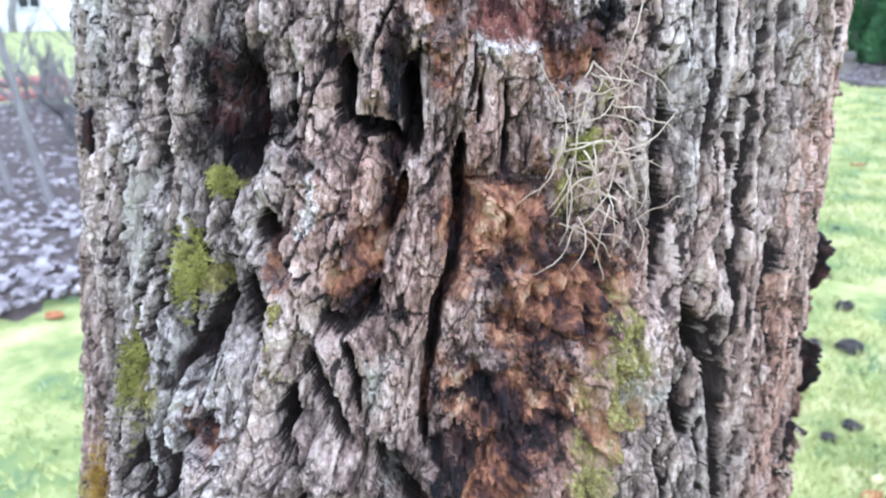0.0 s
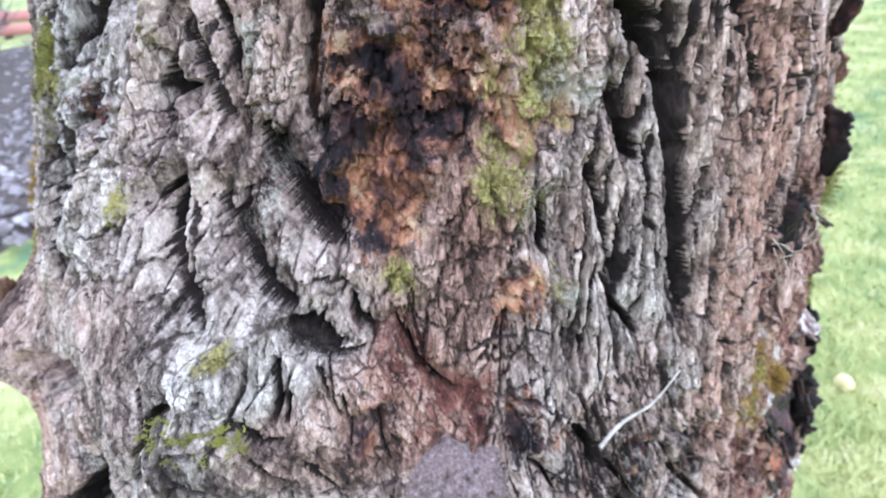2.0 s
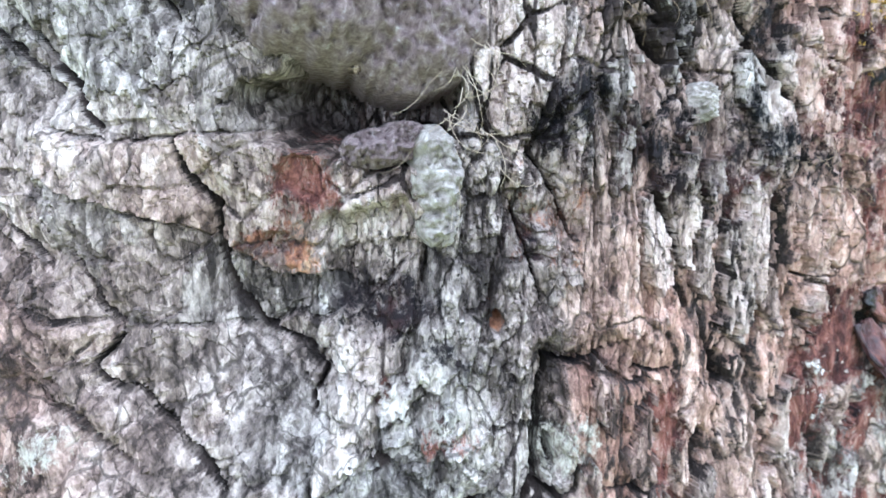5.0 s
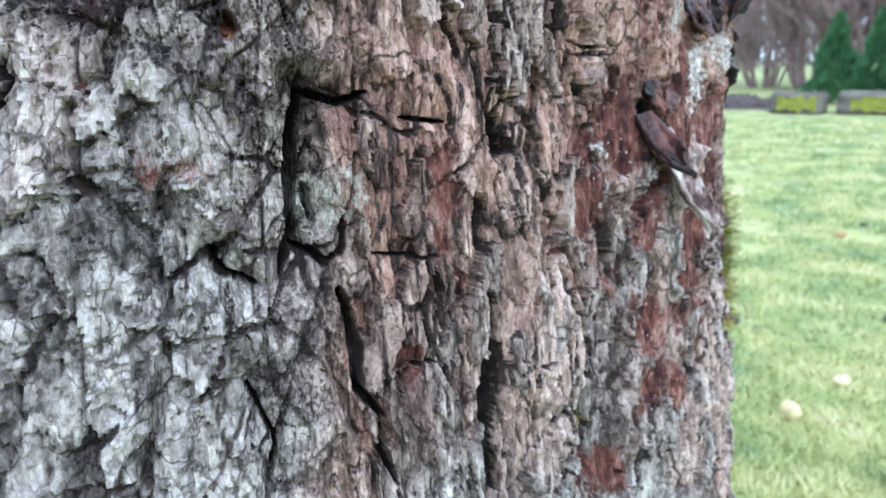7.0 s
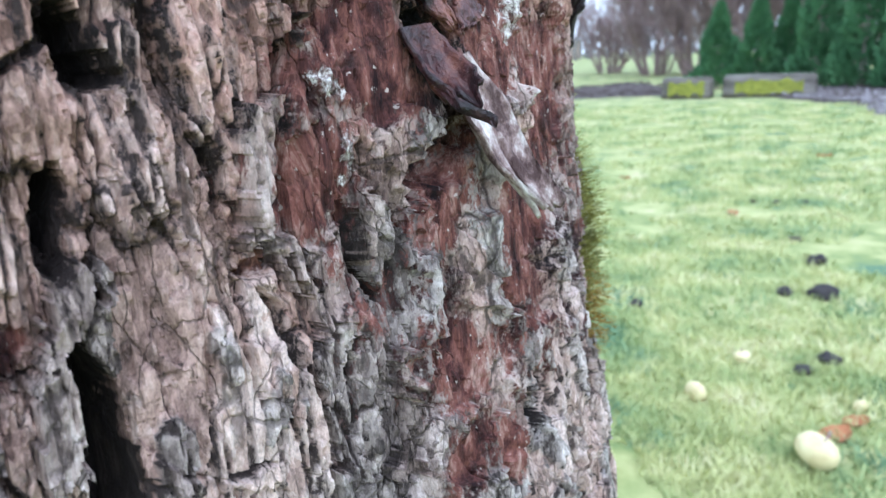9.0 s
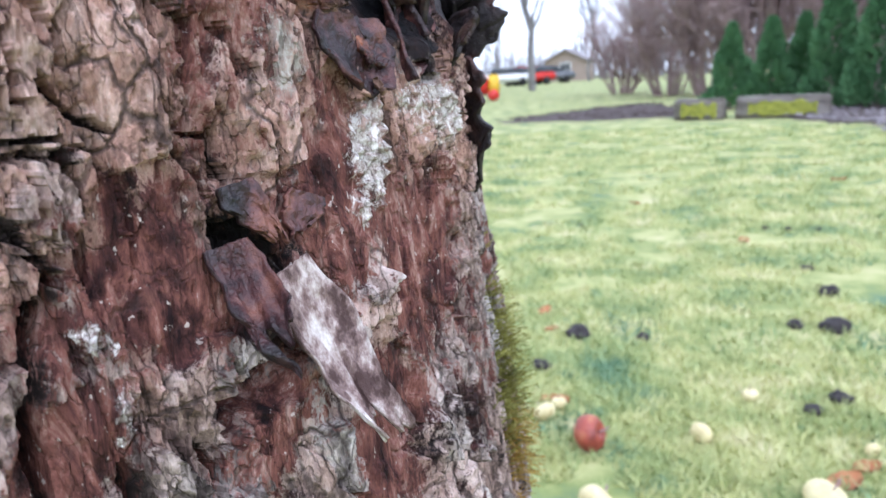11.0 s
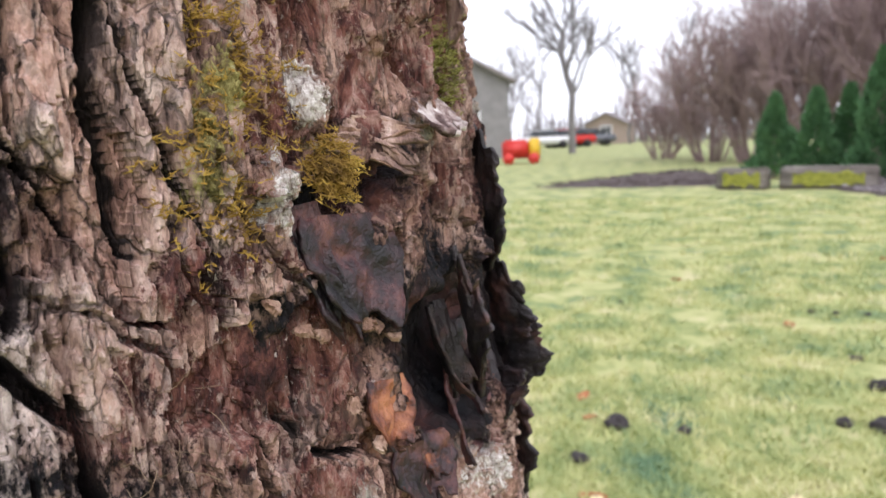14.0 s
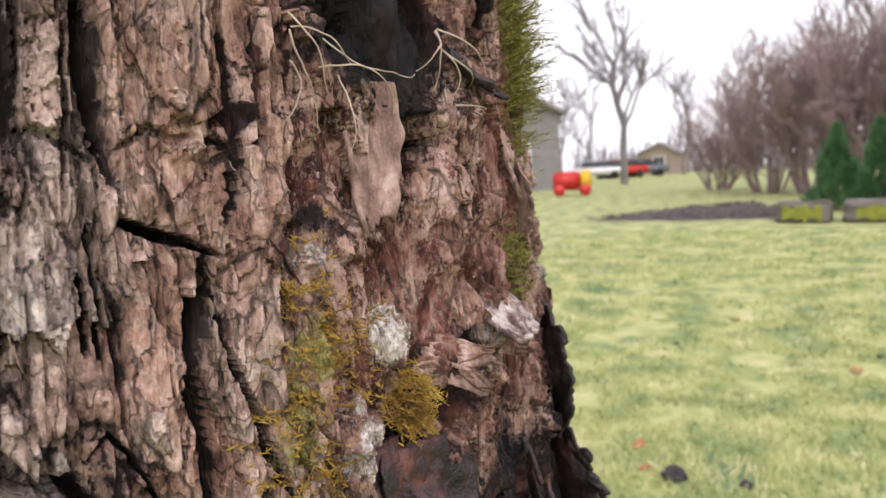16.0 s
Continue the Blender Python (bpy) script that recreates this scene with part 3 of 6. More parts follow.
# stains, bare wood, moss, lichen, some black standing in for shade: angle, height, half sizes, amount
patch("wood", -82.3, 1.074, 1.4, 0.008, 1)
patch("wood", -84.4, 1.06, 1.9, 0.009, 1)
patch("wood", -86.1, 1.044, 2.4, 0.01, 1)
patch("wood", -68.4, 1.059, 6.2, 0.018, 1)
patch("wood", -64, 1.032, 9.2, 0.021, 1)
patch("wood", -66.4, 1.001, 7.6, 0.022, 1)
patch("wood", -70.3, 0.975, 6.1, 0.017, 1)
patch("wood", -54.7, 0.991, 4.9, 0.017, 0.8)
patch("wood", -61.1, 1.117, 4.9, 0.01, 0.8)
patch("wood", -76.1, 1.115, 2.4, 0.015, 0.5)
patch("wood", -96.2, 1.057, 1.8, 0.007, 0.8)
patch("wood", -103, 0.997, 2.9, 0.005, 1)
patch("red", -67.4, 1.128, 4.8, 0.008, 1)
patch("white", -69, 1.119, 2.4, 0.003, 1)
patch("black", -104.3, 1.113, 3.7, 0.009, 1.3)
patch("black", -103.2, 1.093, 3.6, 0.01, 1.3)
patch("black", -80.4, 1.11, 1.7, 0.016, 0.8)
patch("black", -88.4, 1.122, 2.1, 0.005, 0.8)
patch("black", -81.8, 1.086, 1.6, 0.004, 0.8)
patch("black", -84.4, 1.037, 2.2, 0.005, 0.8)
patch("black", -69.7, 1.049, 3.1, 0.005, 0.62)
patch("black", -63.2, 1.014, 3.2, 0.009, 0.62)
patch("black", -71.5, 1.002, 2.7, 0.007, 0.62)
patch("black", -65, 0.988, 1.9, 0.007, 0.62)
patch("black", -72.8, 1.023, 2.3, 0.009, 0.62)
patch("black", -57, 1.125, 2.8, 0.005, 0.8)
patch("black", -93.7, 1.082, 2.1, 0.004, 0.6)
patch("white", -92.2, 1.075, 1.5, 0.008, 1)
patch("moss", -106, 1.044, 2.1, 0.008, 1)
patch("moss", -112.1, 0.997, 5.1, 0.01, 0.8)
patch("moss", -95.5, 1.038, 0.8, 0.005, 0.8)
patch("moss", -103.3, 1.072, 1.4, 0.003, 1)
patch("moss", -54.9, 1.008, 4.8, 0.012, 0.8)
patch("moss", -52.2, 0.989, 3.8, 0.013, 0.7)
patch("moss", -58.2, 1.103, 2.2, 0.007, 0.7)
patch("moss", -60.9, 1.086, 2.8, 0.005, 0.6)
patch("moss", -52.7, 1.023, 3.3, 0.010, 0.9)
patch("moss", -56.5, 1.000, 3.6, 0.012, 0.75)
patch("moss", -57.5, 0.982, 2.8, 0.010, 0.75)
patch("moss", -60.5, 1.070, 3.0, 0.012, 0.6)
patch("lichen", -108, 1.121, 1.4, 0.003, 1)
patch("lichen", -106.8, 1.003, 1.7, 0.003, 1)
patch("lichen", -117.4, 1.058, 3.2, 0.01, 0.7)
patch("lichen", -111.8, 1.062, 2, 0.008, 0.6)
patch("lichen", -47.1, 0.998, 5.6, 0.009, 0.6)
patch("wood", -71.7, 0.98, 4.3, 0.016, 1)
patch("wood", -68.6, 0.964, 3.7, 0.012, 1)
patch("wood", -64.3, 0.995, 3.7, 0.011, 0.9)
patch("wood", -74.2, 0.97, 2.4, 0.01, 0.9)
patch("moss", -56, 0.972, 4.1, 0.017, 0.8)
patch("moss", -54, 0.997, 4.1, 0.009, 0.9)
patch("moss", -51.3, 0.961, 1.9, 0.006, 1)
patch("moss", -67.5, 0.946, 2.7, 0.007, 0.8)
patch("moss", -49.8, 0.928, 2.4, 0.009, 0.7)
patch("moss", -84.1, 0.931, 2.3, 0.004, 0.9)
patch("moss", -99, 0.971, 2.6, 0.01, 0.6)
patch("moss", -128, 0.93, 5.9, 0.017, 0.8)
patch("moss", -95.3, 1.021, 1.4, 0.01, 0.7)
patch("lichen", -107.7, 1.001, 2.7, 0.004, 0.8)
patch("black", -75.1, 0.984, 2.4, 0.007, 0.9)
patch("black", -71.7, 1.003, 2.5, 0.005, 0.9)
patch("black", -64.3, 0.987, 2.5, 0.004, 0.62)
patch("black", -79.5, 0.979, 2.3, 0.01, 0.6)
patch("lichen", -82, 0.969, 2.2, 0.014, 0.6)
patch("lichen", -78.9, 0.952, 2.6, 0.007, 0.5)
patch("lichen", -81.8, 1.012, 1.7, 0.012, 0.6)
patch("red", -69.8, 0.918, 4.6, 0.018, 0.55)
patch("red", -62.4, 0.894, 4.1, 0.012, 0.7)
patch("wood", -55.6, 0.935, 2.5, 0.011, 0.55)
patch("wood", -55, 0.881, 2.6, 0.009, 0.6)
patch("moss", -83.4, 0.931, 1.9, 0.004, 0.9)
patch("moss", -66.3, 0.943, 2.9, 0.01, 0.7)
patch("lichen", -50.4, 0.963, 2.5, 0.007, 0.8)
patch("lichen", -49.1, 0.925, 1.3, 0.006, 0.9)
patch("wood", -71.7, 0.896, 3.1, 0.008, 0.55)
patch("red", -63.1, 0.886, 4.6, 0.008, 0.6)
patch("wood", -53.7, 0.875, 2.8, 0.004, 0.6)
patch("wood", -37.6, 0.85, 1.8, 0.007, 0.7)
patch("black", -38.1, 0.803, 3.3, 0.012, 0.45)
patch("moss", -79.1, 0.891, 1.1, 0.005, 0.6)
patch("red", -65.1, 0.798, 2.0, 0.007, 0.6)
patch("wood", -49.7, 0.786, 3.5, 0.013, 0.45)
patch("wood", -67.1, 0.779, 2.4, 0.006, 0.45)
patch("black", -59.9, 0.77, 4.2, 0.008, 0.55)
patch("black", -54.2, 0.753, 6.5, 0.005, 0.5)
patch("black", -30.8, 0.801, 7.2, 0.012, 0.4)
patch("lichen", -48, 0.73, 2.8, 0.009, 0.6)
patch("lichen", -79.9, 0.745, 2.4, 0.007, 0.5)
patch("red", -56.8, 0.742, 2.3, 0.005, 0.5)
patch("wood", -53, 0.764, 0.6, 0.002, 1)
patch("red", -37.5, 0.723, 1.2, 0.005, 0.9)
patch("red", -38.1, 0.715, 0.8, 0.006, 0.9)
patch("red", -36.9, 0.703, 0.8, 0.005, 0.9)
patch("red", -21, 0.714, 2.2, 0.011, 0.95)
patch("wood", -25.3, 0.706, 0.8, 0.004, 1)
patch("red", -12.1, 0.668, 4.3, 0.011, 0.9)
patch("red", -11.4, 0.645, 3.7, 0.01, 0.8)
patch("red", -19.6, 0.629, 2.2, 0.008, 0.9)
patch("red", -43, 0.689, 0.9, 0.004, 0.6)
patch("red", -40.4, 0.669, 0.8, 0.004, 0.5)
patch("moss", -22.9, 0.647, 1.2, 0.003, 0.6)
patch("red", -17.7, 0.731, 4.2, 0.011, 0.95)
patch("red", -17.5, 0.742, 3, 0.012, 1)
patch("red", -22.8, 0.715, 3, 0.007, 0.8)
patch("red", -6.8, 0.745, 3.1, 0.022, 0.95)
patch("red", -0.4, 0.721, 4.3, 0.026, 0.95)
patch("red", -4.8, 0.69, 3, 0.02, 0.9)
patch("red", -11.7, 0.755, 2, 0.009, 0.5)
patch("white", -3.3, 0.745, 1.9, 0.008, 1)
patch("white", -5.7, 0.737, 0.9, 0.005, 1)
patch("white", -19.3, 0.729, 0.9, 0.006, 1)
patch("white", 2.9, 0.752, 4.5, 0.006, 0.9)
patch("white", -4.8, 0.719, 0.9, 0.003, 1)
patch("lichen", -11.1, 0.771, 1.0, 0.005, 0.6)
patch("white", -19.4, 0.715, 0.7, 0.004, 0.8)
patch("white", -21, 0.722, 0.3, 0.002, 0.9)
patch("lichen", 1.8, 0.769, 3.5, 0.008, 0.5)
patch("black", 2, 0.676, 4.4, 0.008, 0.5)
patch("black", 1.2, 0.797, 6.0, 0.020, 1.6)
patch("black", -8.8, 0.838, 3.6, 0.006, 1.3)
patch("black", 11.0, 0.796, 4.5, 0.022, 1.4)
patch("red", -10.6, 0.819, 3.5, 0.007, 1)
patch("wood", -7.6, 0.788, 1.8, 0.006, 0.9)
patch("black", -15.6, 0.819, 1.3, 0.005, 0.8)
patch("red", -22.3, 0.811, 2.3, 0.012, 0.45)
patch("red", -12, 0.796, 2.5, 0.009, 0.5)
patch("white", -16.5, 0.837, 1.1, 0.002, 1)
patch("white", -4.3, 0.752, 1.8, 0.008, 1)
patch("white", 2.9, 0.759, 2.7, 0.006, 0.6)
patch("moss", -23.3, 0.772, 1.5, 0.004, 0.45)
patch("moss", -19, 0.86, 1.8, 0.004, 0.9)
patch("moss", -20.4, 0.848, 1.7, 0.006, 0.8)
patch("moss", -11.4, 0.845, 1.3, 0.003, 0.8)
patch("white", -12.7, 0.854, 1.8, 0.005, 1)
patch("white", -16.4, 0.838, 1.3, 0.004, 1)
patch("white", -1.6, 0.855, 3.6, 0.004, 0.9)
# black painted in for the shade of the gap under the pale curl
patch("black", -4.3, 0.845, 1.5, 0.010, 1.5)
patch("black", -10.4, 0.835, 2.6, 0.003, 0.9)
patch("red", -7.9, 0.866, 4.7, 0.013, 0.5)
patch("black", -17.9, 0.878, 1.2, 0.004, 0.8)
patch("lichen", -17.2, 0.87, 1.3, 0.005, 0.6)
patch("red", -20.6, 0.829, 2.8, 0.008, 0.5)
patch("black", 15.2, 0.799, 5.5, 0.039, 0.9)
patch("black", -12.7, 0.913, 3, 0.01, 0.85)
patch("black", -8.4, 0.901, 3.2, 0.004, 0.8)
patch("black", -15.9, 0.882, 2.2, 0.004, 0.7)
patch("wood", -20.5, 0.905, 0.6, 0.002, 1)
patch("white", -16.9, 0.874, 1.2, 0.004, 0.8)
patch("red", -9.2, 0.877, 4.1, 0.017, 0.6)
patch("red", -2.5, 0.874, 3.1, 0.013, 0.6)
patch("white", -12.9, 0.856, 1.6, 0.006, 1)
patch("white", -16.1, 0.841, 1.3, 0.004, 1)
patch("moss", -18.4, 0.861, 2, 0.004, 0.9)
patch("moss", -20.5, 0.852, 1.5, 0.004, 0.9)
patch("lichen", 10.6, 0.863, 3.7, 0.007, 0.6)
patch("red", -16.1, 0.809, 4.4, 0.012, 0.8)
patch("red", -10.1, 0.802, 4.5, 0.014, 0.7)
patch("black", -0.5, 0.802, 5.2, 0.017, 1.2)
patch("black", -8.4, 0.825, 2.5, 0.01, 0.8)
patch("red", -7.2, 0.814, 3.2, 0.007, 0.8)
patch("red", -10, 0.731, 4.5, 0.021, 0.85)
# black painted in so the cavity beside the white strip looks shaded
patch("black", -12.8, 0.729, 1.5, 0.012, 1.4)
patch("red", -11.4, 0.702, 3.5, 0.011, 0.8)
patch("black", -30, 0.799, 8.8, 0.017, 0.5)
patch("black", -29.4, 0.837, 5.5, 0.011, 0.5)
patch("black", -47.2, 0.81, 3.4, 0.009, 0.6)
patch("black", -8.9, 0.918, 4.8, 0.013, 1.2)
patch("red", -14.1, 0.891, 3.2, 0.013, 0.7)


def spaced(stops):
    """Steps of an axis, finer where the camera passes near: (from, to, step) each."""
    out = []
    for a, b, step in stops:
        out += list(np.linspace(a, b, max(2, int((b - a) / step) + 1))[:-1])
    return np.array(out + [stops[-1][1]])


STEP = 0.0008
DEG = math.degrees(STEP / R0)


class Grid:
    """A net of angles and heights over the unrolled trunk."""

    def __init__(self, ang, hgt):
        self.ang, self.hgt = ang, hgt
        self.A, self.Z = (m.astype(np.float32) for m in np.meshgrid(ang, hgt))
        self.S = np.radians(self.A) * np.float32(R0)
        # angles and heights shifted by noise, so that spots and hollows get uneven outlines
        self.AW = self.A + 7 * fbm(self.S * 42, self.Z * 36, 201, 5, 0.6)
        self.ZW = self.Z + 0.026 * fbm(self.S * 40, self.Z * 38, 207, 5, 0.6)

    def window(self, a0, a1, z0, z1):
        """The stretch of the net between these angles and heights."""
        i0, i1 = np.searchsorted(self.ang, (a0, a1))
        j0, j1 = np.searchsorted(self.hgt, (z0, z1))
        return slice(j0, j1), slice(i0, i1)

    def bell(self, deg, z, ha, hz):
        w = self.window(deg - 3 * ha - 4, deg + 3 * ha + 4, z - 3 * hz - 0.014, z + 3 * hz + 0.014)
        return w, np.exp(-((self.AW[w] - deg) / ha) ** 2 - ((self.ZW[w] - z) / hz) ** 2)

    def plates(self, width, height, lean, seed, gap, depth, warp=1.0):
        """One sort of bark: plates of about that size with gaps between them; relief and plate numbers."""
        S, Z = self.S, self.Z
        w1, w2 = fbm(S * 34 + Z * 9, Z * 18 - S * 11, seed, 5), fbm(S * 30 - Z * 8, Z * 22 + S * 9, seed + 3, 5)
        f1, f2, num, du, dv = cells((S - lean * (Z - 0.9)) / width + 0.8 * warp * w1, Z / height + 0.45 * warp * w2, seed)
        edge = f2 - f1
        gz, gs = np.gradient(edge, self.hgt, np.radians(self.ang) * R0)
        near = edge / np.maximum(np.hypot(gz, gs), 0.25 / max(width, height)) + 0.0020 * fbm(S * 150 + Z * 30, Z * 75, seed + 9, 3)
        tone, tilt = TAB[num >> 8, num & 255], TAB[num & 255, num >> 8]
        cleft = 1 - smooth(0.40 * gap, 0.80 * gap, near)
        return 0.0030 * (tone - 0.5) + 0.002 * (tilt - 0.5) * du - depth * cleft, num, tone, cleft

    def flakes(self, width, height, seed, amp, lean=0.0, jag=1.0):
        """Scales of bark that overlap downwards, each a little tilted, with chipped edges."""
        S, Z = self.S - lean * (self.Z - 0.9), self.Z
        w1 = jag * fbm(S * 0.55 / width, Z * 0.55 / height, seed, 5, 0.62)
        w2 = jag * fbm(S * 0.5 / width + 9, Z * 0.6 / height, seed + 3, 5, 0.62)
        f1, f2, num, du, dv = cells(S / width + 1.3 * w1, Z / height + 1.3 * w2, seed)
        tone, tilt = TAB[num >> 8, num & 255], TAB[num & 255, num >> 8]
        chip = 1 - smooth(0.02, 0.10, f2 - f1)
        return amp * ((tone - 0.5) + (tilt - 0.5) * 0.9 * du - (0.15 + 0.5 * tilt) * dv - 0.30 * chip), tone, chip


def bark_height(g):
    """Bark relief in metres over the net, masks for the material, plate numbers and the depth of the furrows."""
    A, Z, S = g.A, g.Z, g.S
    mask = {k: np.zeros(A.shape) for k in ("warm", "tone", "wood", "red", "moss", "lichen", "white", "black", "cork_shade")}
    rough = fbm(S * 14, Z * 14, 41, 3) * 0.5
    # where each sort of bark grows
    a2, z2 = A + 30 * rough, Z + 0.12 * rough
    string = smooth(-49, -43, a2) * smooth(0.885, 0.925, z2)
    smoothb = (1 - smooth(-66, -58, a2)) * (1 - smooth(0.905, 0.945, z2 + 0.0009 * (a2 + 90)))
    scaly = smooth(-50, -44, a2) * (1 - smooth(0.885, 0.925, z2))
    flaky = smooth(-30, -24, a2) * np.ones(A.shape)
    ridge = np.clip(1 - string - smoothb - scaly, 0, 1)
    string = string * (1 - flaky)
    narrow = (1 - smooth(-106, -98, a2)) * ridge
    ridge = ridge - narrow
    scaly = np.maximum(scaly, flaky)
    plain = scaly * (1 - smooth(-40, -31, a2)) * (1 - smooth(0.765, 0.80, z2))
    # the slanting fibrous bark above the growth, and the crumbly dark crust beside it
    slant = smooth(0.35, 0.65, np.exp(-((a2 + 69) / 13) ** 2 - ((z2 - 0.905) / 0.034) ** 2)) * (1 - 0.4 * scaly)
    crumb = smooth(0.30, 0.62, np.exp(-((a2 + 40) / 9) ** 2 - ((z2 - 0.855) / 0.042) ** 2))
    h_r, n_r, t_r, c_r = g.plates(0.024, 0.090, 0.22, 3, 0.0016, 0.0028)
    h_s, n_s, t_s, c_s = g.plates(0.013, 0.240, 0.02, 5, 0.0028, 0.0085, 0.5)
    h_b, n_b, t_b, c_b = g.plates(0.045, 0.035, -0.8, 7, 0.0006, 0.0014)
    h_c, n_c, t_c, c_c = g.plates(0.024, 0.075, 0.0, 9, 0.0010, 0.0026)
    h_n, n_n, t_n, c_n = g.plates(0.015, 0.120, 0.12, 15, 0.0040, 0.012)
    h = ridge * h_r + string * h_s + smoothb * h_b + scaly * h_c + narrow * h_n
    cork_shade = 0.45 * ridge * c_r + string * c_s + 0.30 * smoothb * c_b + 0.45 * scaly * c_c + narrow * c_n
    best = np.argmax(np.stack([ridge, string, smoothb, scaly, narrow]), 0)
    num = np.choose(best, [n_r, n_s + 70000, n_b + 140000, n_c + 210000, n_n + 280000])
    tone = np.choose(best, [t_r, t_s, t_b, t_c, t_n])
    # scales in three sizes, upright, and slanting ones where the grain runs askew
    fl0, k0, e0 = g.flakes(0.0110, 0.034, 12, 0.0030)
    fl1, k1, e1 = g.flakes(0.0055, 0.016, 13, 0.0019)
    fl2, k2, e2 = g.flakes(0.0026, 0.0070, 17, 0.0011)
    fl3, k3, e3 = g.flakes(0.0042, 0.026, 19, 0.0024, -0.75, 0.8)
    fl4, k4, e4 = g.flakes(0.0065, 0.0060, 29, 0.0040, 0.0, 1.2)
    fl5, k5, e5 = g.flakes(0.0070, 0.034, 35, 0.0026, 0.0, 0.75)
    up = 1 - slant
    h = h + up * (fl0 * (0.55 * ridge + 0.1 * scaly + 0.2 * smoothb + 0.5 * narrow) + fl1 * (1 - 0.7 * smoothb - 0.85 * scaly - 0.75 * string) + fl5 * (scaly + 0.8 * string - 0.55 * plain) + 0.30 * fl3 * smoothb) + fl2 * (0.9 - 0.7 * scaly - 0.6 * smoothb - 0.4 * string)
    h = h * (1 - 0.6 * slant) + slant * fl3 + crumb * fl4
    strips, _, ks, cs = g.plates(0.0050, 0.055, 0.0, 25, 0.0013, 0.0028, 0.6)
    h = h + strips * (0.8 * string + 0.35 * scaly - 0.25 * plain) * up + 0.0016 * (scaly - 0.75 * plain + 0.5 * string) * fbm(S * 420, Z * 42, 27, 4)
    crack, _, kc, c_k = g.plates(0.017, 0.015, 0.3, 23, 0.0009, 0.0024)
    h = h + crack * (0.55 * ridge + 0.6 * narrow + 0.3 * smoothb) * up
    cork_shade = np.maximum(cork_shade, (c_k * (0.5 * ridge + 0.6 * narrow + 0.2 * smoothb) + cs * (0.75 * string + 0.3 * scaly)) * up)
    cork_shade = np.maximum(cork_shade, (e0 * (0.42 * ridge + 0.5 * narrow) + 0.42 * e5 * (scaly + 0.6 * string)) * up)
    cork_shade = np.maximum(cork_shade, 0.5 * slant * e3)
    layer = 17 * fbm(S * 66 + Z * 10, Z * 32 - S * 8, 11, 7, 0.64)
    step = np.floor(layer)
    torn = 1 - smooth(0.02, 0.16, layer - step)
    h = h + (0.00042 * (step * 37 % 4) - 0.0008 * torn) * (1.0 - 0.5 * smoothb - 0.6 * scaly)
    h = h + 0.0008 * fbm(S * 420 + Z * 60, Z * 160, 21, 4)
    n = layer / 17
    # broad thin sheets, one above the other, with torn rims
    sheet = 10 * fbm(S * 40 + Z * 6, Z * 17 - S * 5, 33, 6, 0.56)
    rung = np.floor(sheet)
    rim = 1 - smooth(0.03, 0.14, sheet - rung)
    lip = smooth(0.80, 0.97, sheet - rung)
    broad = np.clip(scaly + 0.3 * smoothb, 0, 1) * up
    h = h + broad * (0.0011 * (rung * 37 % 5 - 2) - 0.0009 * rim + 0.0005 * lip)
    cork_shade = np.maximum(cork_shade, 0.42 * rim * broad)
    # bare wood, stains and painted shade
    for kind, deg, z, ha, hz, amount in PATCHES:
        w, b = g.bell(deg, z, ha * 1.25, hz * 1.25)
        mask[kind][w] = np.maximum(mask[kind][w], amount * b)
    wood = smooth(0.30, 0.55, mask["wood"] + 0.6 * rough)
    billow = np.abs(fbm(S * 55 + 0.3 * n, Z * 50, 61, 4))
    fine = np.abs(fbm(S * 170, Z * 150, 65, 3))
    h = h * (1 - wood) + wood * (-0.0085 + 0.042 * billow + 0.009 * fine + 1.1 * fl4 + 0.8 * fl1)
    cork_shade = cork_shade * (1 - wood) + 0.45 * wood * e4
    mask["red"] = np.maximum(mask["red"], 0.36 * smooth(-24, -13, a2) * smooth(0.655, 0.69, z2) * (1 - smooth(0.92, 0.95, z2)))
    # inner bark where the outer layer has come off
    inner = smooth(0.42, 0.50, mask["red"] + 0.5 * rough + 0.4 * fbm(S * 90, Z * 50, 221, 4)) * (1 - wood)
    h = h * (1 - 0.5 * inner) - 0.0026 * inner
    moss = smooth(0.4, 0.8, mask["moss"] + 0.6 * rough)
    h = h + moss * (0.0015 + 0.003 * fbm(S * 500, Z * 500, 71, 2))
    white = smooth(0.4, 0.8, mask["white"] + 0.6 * rough)
    h = h + white * (0.0008 + 0.0042 * fbm(S * 620, Z * 560, 75, 4, 0.65))
    # burnt, rotted and black-painted places: smooth folds in place of scales
    char = smooth(0.55, 0.95, mask["black"] + 0.5 * rough) * smooth(-30, -22, A)
    h = h * (1 - char) + char * (-0.003 + 0.016 * fbm(S * 75 + 0.4 * n, Z * 38 - S * 20, 43, 3) + 0.003 * fbm(S * 300, Z * 120, 47, 3))
    # hollows and furrows
    wob = 0.0040 * fbm(S * 110 + Z * 20, Z * 70, 81, 3, 0.45)
    for deg, z, ha, hz, depth in HOLLOWS:
        w, b = g.bell(deg, z, ha, hz)
        h[w] -= depth * smooth(0.28, 0.62, b + 0.35 * rough[w] + 30 * wob[w])
    cut, crest = np.zeros(A.shape), np.full(A.shape, 0.02)
